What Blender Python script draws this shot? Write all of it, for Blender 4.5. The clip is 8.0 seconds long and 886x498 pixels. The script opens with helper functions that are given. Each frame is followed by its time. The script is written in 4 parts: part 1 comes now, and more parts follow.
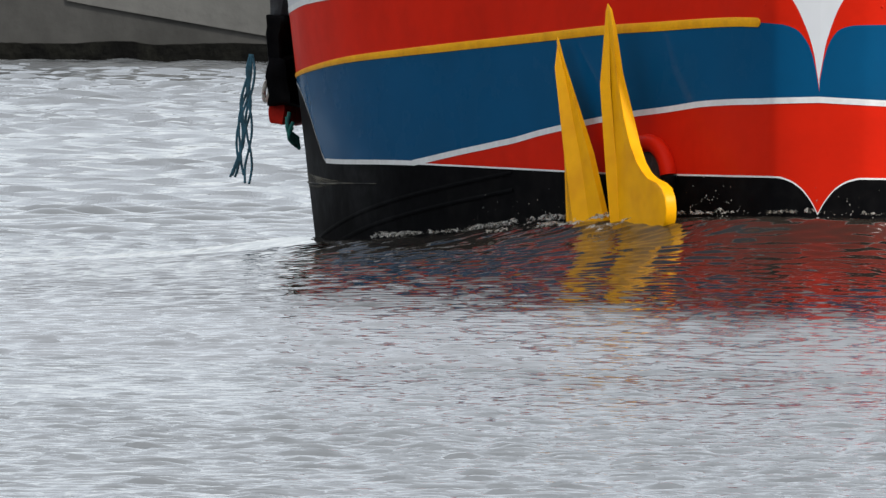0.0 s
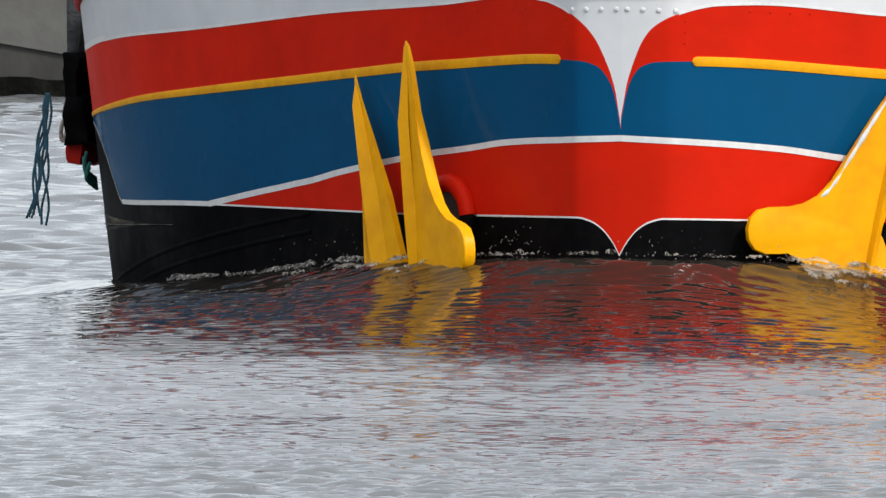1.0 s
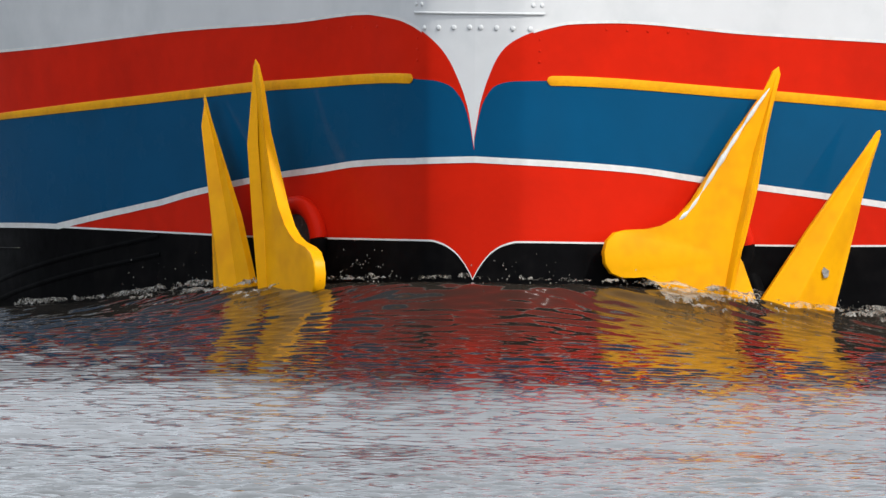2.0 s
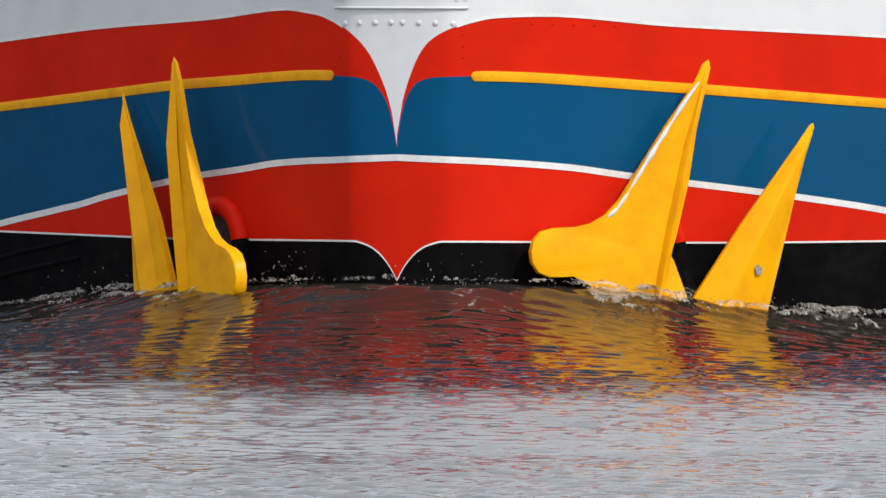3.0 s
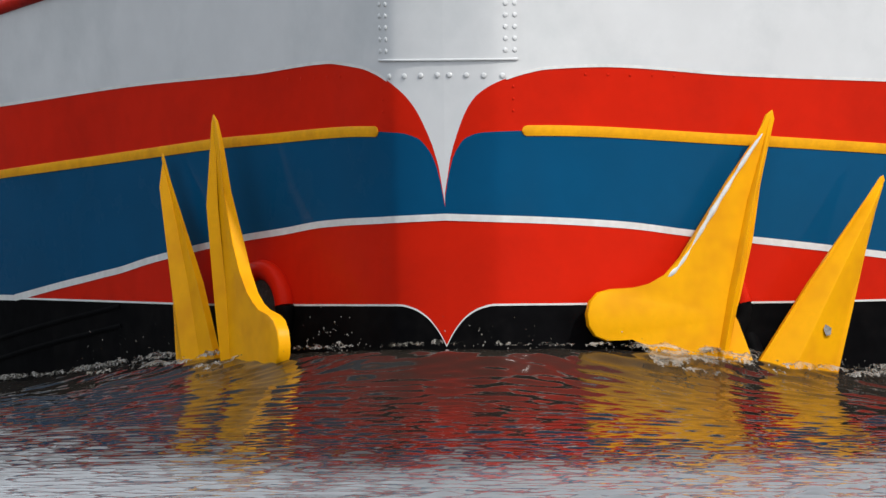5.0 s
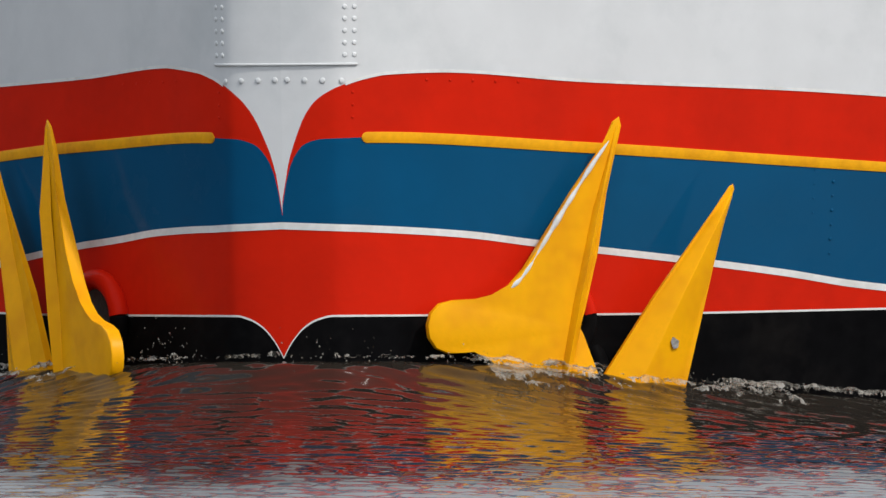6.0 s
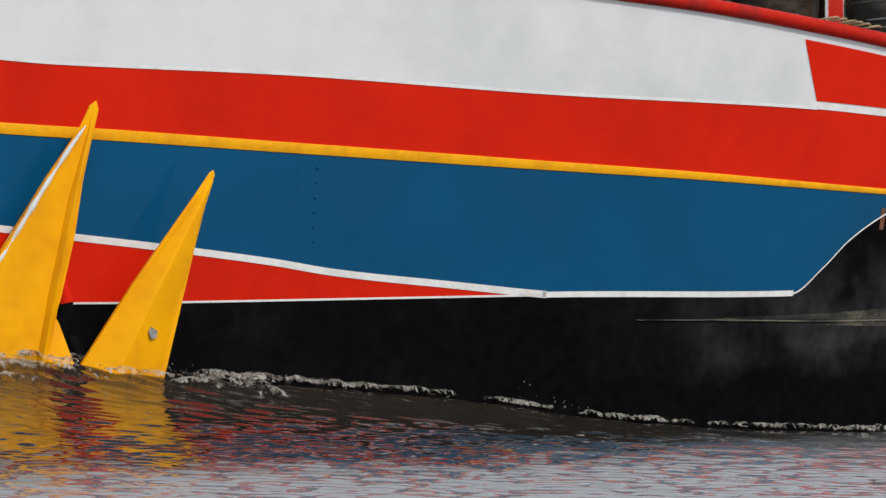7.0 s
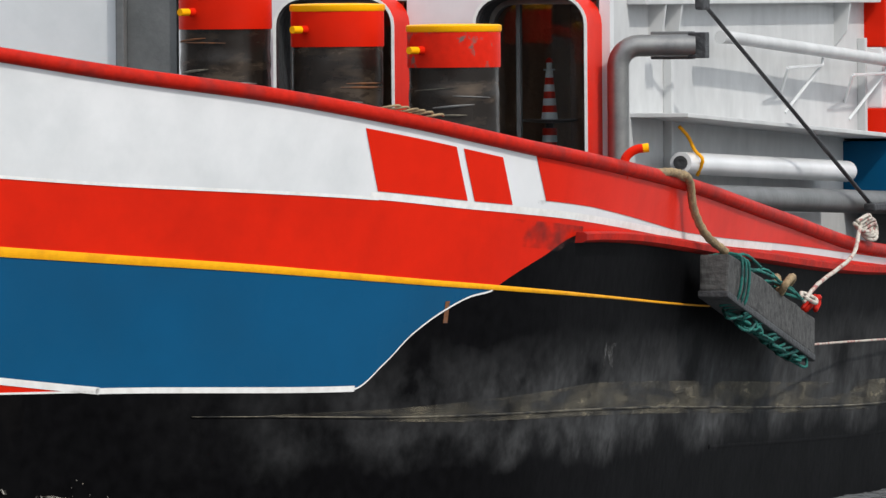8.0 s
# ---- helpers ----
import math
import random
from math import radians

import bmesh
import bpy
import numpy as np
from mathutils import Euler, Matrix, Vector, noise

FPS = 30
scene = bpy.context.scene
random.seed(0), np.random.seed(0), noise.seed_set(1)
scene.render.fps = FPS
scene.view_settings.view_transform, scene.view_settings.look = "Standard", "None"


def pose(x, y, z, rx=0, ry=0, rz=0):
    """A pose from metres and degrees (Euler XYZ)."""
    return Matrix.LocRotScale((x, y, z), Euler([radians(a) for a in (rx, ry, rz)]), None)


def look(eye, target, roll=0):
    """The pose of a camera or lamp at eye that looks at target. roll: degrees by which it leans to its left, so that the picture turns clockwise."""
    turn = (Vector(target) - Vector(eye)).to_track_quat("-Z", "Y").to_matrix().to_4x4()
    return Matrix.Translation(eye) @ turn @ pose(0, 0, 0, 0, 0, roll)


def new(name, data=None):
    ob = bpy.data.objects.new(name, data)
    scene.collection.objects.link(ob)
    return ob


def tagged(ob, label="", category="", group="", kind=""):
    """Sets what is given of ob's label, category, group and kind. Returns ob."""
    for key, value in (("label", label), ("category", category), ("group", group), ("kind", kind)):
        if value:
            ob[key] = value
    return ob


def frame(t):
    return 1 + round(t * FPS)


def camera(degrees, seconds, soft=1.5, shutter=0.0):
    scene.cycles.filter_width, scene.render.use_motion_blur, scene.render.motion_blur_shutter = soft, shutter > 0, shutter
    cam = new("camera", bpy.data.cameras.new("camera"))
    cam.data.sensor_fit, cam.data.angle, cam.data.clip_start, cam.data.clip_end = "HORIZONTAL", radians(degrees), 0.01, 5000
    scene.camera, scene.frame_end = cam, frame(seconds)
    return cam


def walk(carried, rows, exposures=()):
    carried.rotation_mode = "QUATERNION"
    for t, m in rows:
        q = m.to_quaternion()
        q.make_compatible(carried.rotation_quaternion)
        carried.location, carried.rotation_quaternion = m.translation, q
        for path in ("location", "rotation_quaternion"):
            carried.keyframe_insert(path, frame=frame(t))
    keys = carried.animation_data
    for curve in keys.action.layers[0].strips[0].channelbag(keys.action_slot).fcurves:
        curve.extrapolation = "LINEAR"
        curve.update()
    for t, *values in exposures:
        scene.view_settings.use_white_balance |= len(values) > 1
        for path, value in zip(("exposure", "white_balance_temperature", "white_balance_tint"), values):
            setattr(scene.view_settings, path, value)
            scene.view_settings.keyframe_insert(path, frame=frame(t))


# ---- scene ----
EYE = Vector((0.0, 0.0, 2.2))
cam = camera(3.471, 8.0, soft=1.4)
# seconds, degrees to the right, degrees up, roll
PAN = [
    (0.0, -0.0924, -1.5618, 0.707),
    (0.5, 0.1006, -1.4715, 0.655),
    (1.0, 0.3122, -1.4217, 0.581),
    (1.5, 0.3777, -1.3987, 0.606),
    (2.0, 0.4989, -1.3559, 0.567),
    (2.2, 0.5209, -1.3388, 0.504),
    (3.3, 0.2553, -1.4273, -0.173),
    (3.5, 0.1450, -1.4490, -0.244),
    (4.0, -0.1525, -1.4286, -0.320),
    (4.2, -0.4000, -1.3894, -0.535),
    (5.3, -0.6878, -1.1549, -0.745),
    (5.5, -0.6624, -1.1392, -0.711),
    (6.0, -0.5067, -1.2049, -0.564),
    (6.3, 0.0037, -1.2737, -0.262),
    (6.5, 0.4228, -1.2907, -0.149),
    (6.6, 0.5667, -1.2905, -0.179),
    (6.7, 0.7686, -1.3034, -0.209),
    (7.0, 1.0838, -1.3007, -0.298),
    (7.1, 1.2687, -1.2761, -0.250),
    (7.2, 1.3867, -1.2709, -0.202),
    (7.3, 1.6388, -1.2423, -0.148),
    (7.4, 1.7719, -1.2336, -0.095),
    (7.5, 2.0007, -1.2086, -0.041),
    (7.9, 2.3883, -1.0343, -0.427),
    (8.0, 2.4103, -0.9752, -0.435),
]


def aim(right, up, roll):
    a, b = radians(right), radians(up)
    way = Vector((math.sin(a) * math.cos(b), math.cos(a) * math.cos(b), math.sin(b)))
    return look(EYE, EYE + way * 50, roll)


walk(cam, [(t, aim(a, b, r)) for t, a, b, r in PAN], [(0, 0.30), (4.2, 0.28), (5.3, 0.02), (7.0, -0.07), (7.6, 0.04), (8.0, 0.19)])

# ---- light ----
world = bpy.data.worlds.new("sky")
scene.world = world
world.use_nodes = True
wn = world.node_tree.nodes
sky = wn.new("ShaderNodeTexSky")
sky.sky_type, sky.sun_disc = "NISHITA", False
sky.sun_elevation, sky.sun_rotation = radians(46), radians(135)
sky.air_density, sky.dust_density, sky.ozone_density = 1.0, 3.0, 1.5
# thin high cloud: an even pale veil over the clear sky
veil = wn.new("ShaderNodeMix")
veil.data_type = "RGBA"
veil.inputs["Factor"].default_value = 0.75
veil.inputs["B"].default_value = (6.6, 6.95, 7.3, 1)
world.node_tree.links.new(sky.outputs[0], veil.inputs["A"])
world.node_tree.links.new(veil.outputs["Result"], wn["Background"].inputs[0])
wn["Background"].inputs[1].default_value = 0.15
sun_data = bpy.data.lights.new("sun", "SUN")
sun_data.energy, sun_data.angle, sun_data.color = 2.05, radians(2), (1.0, 0.96, 0.9)
sun = new("sun", sun_data)
sun.matrix_world = look((0, 0, 0), -Vector((math.sin(radians(135)) * math.cos(radians(46)), math.cos(radians(135)) * math.cos(radians(46)), math.sin(radians(46)))))


# ---- materials ----
def material(name, colour, rough=0.5, metal=0.0, spec=0.5, second=None, scale=4.0, stretch=(1, 1, 1), low=0.45, high=0.65, fine=0.06, bump=0.02, bump_scale=30.0, coat=0.0, within=None):
    """A surface: a base colour, a second colour in noise-shaped patches, fine grain, relief."""
    m = bpy.data.materials.new(name)
    m.use_nodes = True
    nt = m.node_tree
    b = nt.nodes["Principled BSDF"]
    b.inputs["Metallic"].default_value = metal
    b.inputs["Specular IOR Level"].default_value = spec
    b.inputs["Coat Weight"].default_value = coat
    b.inputs["Coat Roughness"].default_value = 0.08
    tc = nt.nodes.new("ShaderNodeTexCoord")
    mp = nt.nodes.new("ShaderNodeMapping")
    mp.inputs["Scale"].default_value = stretch
    nt.links.new(tc.outputs["Object"], mp.inputs[0])
    big = nt.nodes.new("ShaderNodeTexNoise")
    big.inputs["Scale"].default_value, big.inputs["Detail"].default_value, big.inputs["Roughness"].default_value = scale, 8.0, 0.62
    nt.links.new(mp.outputs[0], big.inputs["Vector"])
    ramp = nt.nodes.new("ShaderNodeMapRange")
    ramp.inputs["From Min"].default_value, ramp.inputs["From Max"].default_value = low, high
    nt.links.new(big.outputs["Fac"], ramp.inputs["Value"])
    mix = nt.nodes.new("ShaderNodeMix")
    mix.data_type = "RGBA"
    mix.inputs["A"].default_value = (*colour, 1)
    mix.inputs["B"].default_value = (*(second or [c * 0.85 for c in colour]), 1)
    wear = ramp.outputs["Result"]
    if within:
        # wear keeps to a stretch of the thing: axis, from, to
        xyz = nt.nodes.new("ShaderNodeSeparateXYZ")
        nt.links.new(tc.outputs["Object"], xyz.inputs[0])
        wob = nt.nodes.new("ShaderNodeMath")
        wob.operation = "MULTIPLY_ADD"
        wob.inputs[1].default_value, wob.inputs[2].default_value = 0.4, -0.2
        nt.links.new(big.outputs["Fac"], wob.inputs[0])
        for axis, a, b2 in within:
            add = nt.nodes.new("ShaderNodeMath")
            nt.links.new(xyz.outputs[axis], add.inputs[0])
            nt.links.new(wob.outputs[0], add.inputs[1])
            r = nt.nodes.new("ShaderNodeMapRange")
            r.inputs["From Min"].default_value, r.inputs["From Max"].default_value = a, b2
            nt.links.new(add.outputs[0], r.inputs["Value"])
            mul = nt.nodes.new("ShaderNodeMath")
            mul.operation = "MULTIPLY"
            nt.links.new(wear, mul.inputs[0])
            nt.links.new(r.outputs["Result"], mul.inputs[1])
            wear = mul.outputs[0]
    nt.links.new(wear, mix.inputs["Factor"])
    grain = nt.nodes.new("ShaderNodeTexNoise")
    grain.inputs["Scale"].default_value, grain.inputs["Detail"].default_value = bump_scale, 6.0
    nt.links.new(tc.outputs["Object"], grain.inputs["Vector"])
    hsv = nt.nodes.new("ShaderNodeHueSaturation")
    gr = nt.nodes.new("ShaderNodeMapRange")
    gr.inputs["From Min"].default_value, gr.inputs["From Max"].default_value = 0.3, 0.7
    gr.inputs["To Min"].default_value, gr.inputs["To Max"].default_value = 1 - fine, 1 + fine
    nt.links.new(grain.outputs["Fac"], gr.inputs["Value"])
    nt.links.new(gr.outputs["Result"], hsv.inputs["Value"])
    nt.links.new(mix.outputs["Result"], hsv.inputs["Color"])
    nt.links.new(hsv.outputs[0], b.inputs["Base Color"])
    rr = nt.nodes.new("ShaderNodeMapRange")
    rr.inputs["To Min"].default_value, rr.inputs["To Max"].default_value = max(rough - 0.06, 0.02), min(rough + 0.1, 1)
    nt.links.new(big.outputs["Fac"], rr.inputs["Value"])
    nt.links.new(rr.outputs["Result"], b.inputs["Roughness"])
    bp = nt.nodes.new("ShaderNodeBump")
    bp.inputs["Strength"].default_value, bp.inputs["Distance"].default_value = 0.6, bump
    nt.links.new(grain.outputs["Fac"], bp.inputs["Height"])
    nt.links.new(bp.outputs[0], b.inputs["Normal"])
    return m


BLUE = material("blue_paint", (0.003, 0.077, 0.182), 0.25, second=(0.004, 0.066, 0.152), scale=1.5, bump=0.0015, bump_scale=6, fine=0.05, spec=0.02, coat=0.18)
RED = material("red_paint", (0.66, 0.018, 0.005), 0.36, second=(0.57, 0.016, 0.005), scale=1.8, bump=0.0012, bump_scale=7, fine=0.04, spec=0.03, coat=0.05)
WORN_RED = material("worn_red_paint", (0.46, 0.018, 0.010), 0.45, second=(0.30, 0.022, 0.018), spec=0.03, scale=6, bump=0.004, bump_scale=25, fine=0.12)
CHIPPED_RED = material("chipped_red_paint", (0.62, 0.018, 0.006), 0.4, second=(0.16, 0.10, 0.085), spec=0.1, scale=7, low=0.57, high=0.63, bump=0.002, bump_scale=25, fine=0.08)
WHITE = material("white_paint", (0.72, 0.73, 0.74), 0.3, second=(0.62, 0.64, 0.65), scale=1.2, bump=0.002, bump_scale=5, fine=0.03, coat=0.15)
# white greyed in its colour to hold down the sun's brightness on the side
TONED_WHITE = material("toned_down_white_paint", (0.56, 0.57, 0.57), 0.5, second=(0.46, 0.47, 0.475), scale=2.5, stretch=(1, 1, 0.5), low=0.4, high=0.7, spec=0.25, bump=0.002, bump_scale=8, fine=0.05)
LINE = material("white_line_paint", (0.78, 0.78, 0.76), 0.4, second=(0.70, 0.69, 0.66), scale=8, bump=0.001)
YELLOW_LINE = material("yellow_line_paint", (0.88, 0.40, 0.008), 0.4, second=(0.76, 0.33, 0.008), scale=7, bump=0.001, spec=0.10)
YELLOW = material("yellow_paint", (0.95, 0.43, 0.003), 0.35, second=(0.84, 0.35, 0.005), scale=5, bump=0.0012, bump_scale=40, fine=0.03, spec=0.10)
BLACK = material("black_paint", (0.004, 0.004, 0.0045), 0.5, second=(0.007, 0.0065, 0.0065), scale=3, bump=0.002, bump_scale=12, fine=0.2, spec=0.015)
WORN_BLACK = material("worn_black_paint", (0.004, 0.004, 0.0045), 0.5, second=(0.088, 0.090, 0.092), scale=2.2, stretch=(1.1, 0.75, 0.9), low=0.34, high=0.80, bump=0.003, bump_scale=14, fine=0.3, spec=0.012,
                      within=(("Y", 2.7, 5.0), ("Z", -0.05, 0.12), ("Z", 0.60, 0.36)))
SCRAPE = material("scraped_seam", (0.15, 0.135, 0.10), 0.7, second=(0.012, 0.012, 0.012), scale=4, stretch=(1, 1, 3), low=0.42, high=0.6, bump=0.006, bump_scale=40, fine=0.3)
STEEL = material("brushed_steel", (0.30, 0.30, 0.29), 0.38, 0.8, second=(0.22, 0.22, 0.22), scale=5, bump=0.001)
GREY = material("grey_paint", (0.13, 0.135, 0.135), 0.5, second=(0.10, 0.105, 0.105), scale=4, bump=0.003)
PANEL = material("brown_cabin_panelling", (0.26, 0.14, 0.075), 0.5, second=(0.17, 0.085, 0.045), scale=2, stretch=(6, 6, 1))
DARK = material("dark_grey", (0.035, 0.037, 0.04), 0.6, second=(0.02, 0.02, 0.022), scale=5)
RUST = material("worn_wire_rubbed_iron", (0.022, 0.017, 0.014), 0.24, 0.3, second=(0.105, 0.075, 0.052), scale=2.2, stretch=(1.2, 1.2, 4), low=0.50, high=0.72, bump=0.004, bump_scale=9, fine=0.2)
WOOD = material("brown_wood", (0.14, 0.06, 0.03), 0.5, second=(0.08, 0.035, 0.02), scale=3, stretch=(8, 8, 1))
RUBBER = material("weathered_timber", (0.062, 0.062, 0.060), 0.8, second=(0.022, 0.022, 0.022), scale=6, stretch=(1, 6, 6), bump=0.02, bump_scale=20, fine=0.25)
ROPE = material("hemp_rope", (0.33, 0.24, 0.13), 0.9, second=(0.18, 0.13, 0.08), scale=20, bump=0.01, bump_scale=80, fine=0.25)
GREEN_ROPE = material("green_rope", (0.01, 0.14, 0.115), 0.8, second=(0.012, 0.05, 0.05), scale=18, bump=0.008, bump_scale=80, fine=0.3)
BLUE_ROPE = material("blue_green_rope", (0.03, 0.12, 0.17), 0.8, second=(0.02, 0.06, 0.08), scale=15, fine=0.3)
PALE_ROPE = material("pale_rope", (0.50, 0.46, 0.40), 0.9, second=(0.33, 0.12, 0.11), scale=14, low=0.5, high=0.6, bump=0.01, bump_scale=70, fine=0.2)
CONCRETE = material("concrete", (0.056, 0.054, 0.049), 0.9, second=(0.038, 0.037, 0.033), scale=0.7, bump=0.03, bump_scale=4, fine=0.12)
PALE_CONCRETE = material("pale_concrete", (0.115, 0.112, 0.103), 0.9, second=(0.085, 0.083, 0.076), scale=0.5, stretch=(0.3, 1, 1), bump=0.03, bump_scale=4, fine=0.1)
WEED = material("wet_weed", (0.004, 0.004, 0.0035), 0.8, second=(0.010, 0.010, 0.008), spec=0.05, scale=3, bump=0.08, bump_scale=8, fine=0.3)
CURTAIN = material("dark_cabin_lining", (0.11, 0.085, 0.07), 0.8)
FOAM = material("foam", (0.52, 0.50, 0.45), 0.3, second=(0.24, 0.21, 0.165), scale=12, low=0.4, high=0.65, bump=0.003, bump_scale=60, fine=0.12)


TAN_WEAR = material("tan_scraped_patches", (0.17, 0.15, 0.105), 0.8, second=(0.075, 0.068, 0.053), scale=9, low=0.4, high=0.6, bump=0.004, bump_scale=40, fine=0.3)
PALE_WEAR = material("pale_scuff_marks", (0.16, 0.16, 0.155), 0.8, second=(0.05, 0.05, 0.05), scale=20, fine=0.2)
SOOT = material("black_smear", (0.03, 0.016, 0.014), 0.7, second=(0.10, 0.014, 0.010), scale=10, fine=0.2)
BARE = material("bare_grey_iron", (0.27, 0.26, 0.245), 0.6, second=(0.18, 0.17, 0.16), scale=12)
RUST_STAIN = material("rust_stain", (0.16, 0.06, 0.02), 0.8, second=(0.08, 0.05, 0.04), scale=30)


def lacy(m, scale, stretch, low, high, least=0.0):
    """The layer breaks up into patches with nothing between them."""
    nt = m.node_tree
    n = nt.nodes.new("ShaderNodeTexNoise")
    n.inputs["Scale"].default_value, n.inputs["Detail"].default_value, n.inputs["Roughness"].default_value = scale, 7.0, 0.6
    tc = nt.nodes.new("ShaderNodeTexCoord")
    mp = nt.nodes.new("ShaderNodeMapping")
    mp.inputs["Scale"].default_value = stretch
    nt.links.new(tc.outputs["Object"], mp.inputs[0])
    nt.links.new(mp.outputs[0], n.inputs["Vector"])
    r = nt.nodes.new("ShaderNodeMapRange")
    r.inputs["From Min"].default_value, r.inputs["From Max"].default_value = low, high
    r.inputs["To Min"].default_value = least
    nt.links.new(n.outputs["Fac"], r.inputs["Value"])
    nt.links.new(r.outputs["Result"], nt.nodes["Principled BSDF"].inputs["Alpha"])


lacy(FOAM, 16.0, (1, 1, 1), 0.32, 0.85, 0.05)
lacy(TAN_WEAR, 2.6, (1, 0.5, 3.5), 0.42, 0.70)
lacy(PALE_WEAR, 9.0, (1.3, 1.3, 0.9), 0.46, 0.72)
lacy(SOOT, 5.0, (1, 0.6, 1), 0.44, 0.72)


def glass():
    m = bpy.data.materials.new("window_glass")
    m.use_nodes = True
    b = m.node_tree.nodes["Principled BSDF"]
    b.inputs["Base Color"].default_value = (0.9, 0.93, 0.93, 1)
    b.inputs["Roughness"].default_value = 0.02
    b.inputs["Transmission Weight"].default_value = 1.0
    b.inputs["IOR"].default_value = 1.45
    return m


GLASS = glass()


def water_material(name, smooth_near=None):
    """River water, ruffled by capillary ripples; smooth_near: (x, y, inner, outer), a smoother, darker-coloured patch
    round a place.
    """
    m = bpy.data.materials.new(name)
    m.use_nodes = True
    nt = m.node_tree
    b = nt.nodes["Principled BSDF"]
    b.inputs["Base Color"].default_value = (0.135, 0.142, 0.147, 1)
    b.inputs["Roughness"].default_value = 0.08
    b.inputs["IOR"].default_value = 1.333
    tc = nt.nodes.new("ShaderNodeTexCoord")
    if smooth_near:
        sub_ = nt.nodes.new("ShaderNodeVectorMath")
        sub_.operation = "DISTANCE"
        sub_.inputs[1].default_value = (smooth_near[0], smooth_near[1], 0)
        aft = nt.nodes.new("ShaderNodeVectorMath")
        aft.operation = "MINIMUM"
        aft.inputs[1].default_value = (1000, smooth_near[1], 0)
        nt.links.new(tc.outputs["Object"], aft.inputs[0])
        nt.links.new(aft.outputs[0], sub_.inputs[0])
        wob = nt.nodes.new("ShaderNodeTexNoise")
        wob.inputs["Scale"].default_value = 1.6
        nt.links.new(tc.outputs["Object"], wob.inputs["Vector"])
        ad = nt.nodes.new("ShaderNodeMath")
        ad.operation = "MULTIPLY_ADD"
        ad.inputs[1].default_value = 2.0
        nt.links.new(wob.outputs["Fac"], ad.inputs[0])
        nt.links.new(sub_.outputs["Value"], ad.inputs[2])
        mr = nt.nodes.new("ShaderNodeMapRange")
        mr.interpolation_type = "SMOOTHSTEP"
        mr.inputs["From Min"].default_value, mr.inputs["From Max"].default_value = smooth_near[2] + 1, smooth_near[3] + 1
        mr.inputs["To Min"].default_value, mr.inputs["To Max"].default_value = 0.04, 0.07
        nt.links.new(ad.outputs[0], mr.inputs["Value"])
        nt.links.new(mr.outputs["Result"], b.inputs["Roughness"])
        # base colour dark by the hull, paler outside, standing in for reflected sky
        sheen_tone = nt.nodes.new("ShaderNodeMix")
        sheen_tone.data_type = "RGBA"
        sheen_tone.inputs["A"].default_value, sheen_tone.inputs["B"].default_value = (0.022, 0.018, 0.014, 1), (0.175, 0.181, 0.188, 1)
        mf = nt.nodes.new("ShaderNodeMapRange")
        mf.inputs["From Min"].default_value, mf.inputs["From Max"].default_value = 0.04, 0.07
        nt.links.new(mr.outputs["Result"], mf.inputs["Value"])
        nt.links.new(mf.outputs["Result"], sheen_tone.inputs["Factor"])
        nt.links.new(sheen_tone.outputs["Result"], b.inputs["Base Color"])
    last = None
    for scale, dist in ((24.0, 0.0008),):
        n = nt.nodes.new("ShaderNodeTexNoise")
        n.inputs["Scale"].default_value, n.inputs["Detail"].default_value = scale, 3.0
        nt.links.new(tc.outputs["Object"], n.inputs["Vector"])
        bp = nt.nodes.new("ShaderNodeBump")
        bp.inputs["Strength"].default_value, bp.inputs["Distance"].default_value = 1.0, dist
        nt.links.new(n.outputs["Fac"], bp.inputs["Height"])
        if last:
            nt.links.new(last.outputs[0], bp.inputs["Normal"])
        last = bp
    nt.links.new(last.outputs[0], b.inputs["Normal"])
    return m


WATER = water_material("river_water")
BOW_WATER = water_material("bow_wave_water", (-0.2, 0.7, 4.0, 5.8))



# ---- small builders ----
def mesh_object(name, verts, faces, mat, parent=None, smooth=True, label=""):
    me = bpy.data.meshes.new(name)
    me.from_pydata([tuple(v) for v in verts], [], faces)
    me.materials.append(mat)
    if smooth:
        me.polygons.foreach_set("use_smooth", [True] * len(me.polygons))
    ob = new(name, me)
    ob.parent = parent
    if label:
        tagged(ob, label)
    return ob


def part(name, bm, mat, parent, label="", smooth=False):
    bmesh.ops.recalc_face_normals(bm, faces=bm.faces[:])
    me = bpy.data.meshes.new(name)
    bm.to_mesh(me)
    bm.free()
    me.materials.append(mat)
    if smooth:
        me.polygons.foreach_set("use_smooth", [True] * len(me.polygons))
        me.set_sharp_from_angle(angle=radians(38))
    ob = new(name, me)
    ob.parent = parent
    if label:
        tagged(ob, label)
    return ob


def box(bm, lo, hi, bevel=0.006, turn=None):
    r = bmesh.ops.create_cube(bm, size=1.0)
    vs = r["verts"]
    lo, hi = Vector(lo), Vector(hi)
    for v in vs:
        v.co = Vector([(lo[i] + hi[i]) / 2 + v.co[i] * (hi[i] - lo[i]) for i in range(3)])
    if turn is not None:
        bmesh.ops.transform(bm, matrix=turn, verts=vs)
    if bevel:
        es = list({e for v in vs for e in v.link_edges})
        bmesh.ops.bevel(bm, geom=es, offset=bevel, segments=2, profile=0.6, affect="EDGES")
    return bm


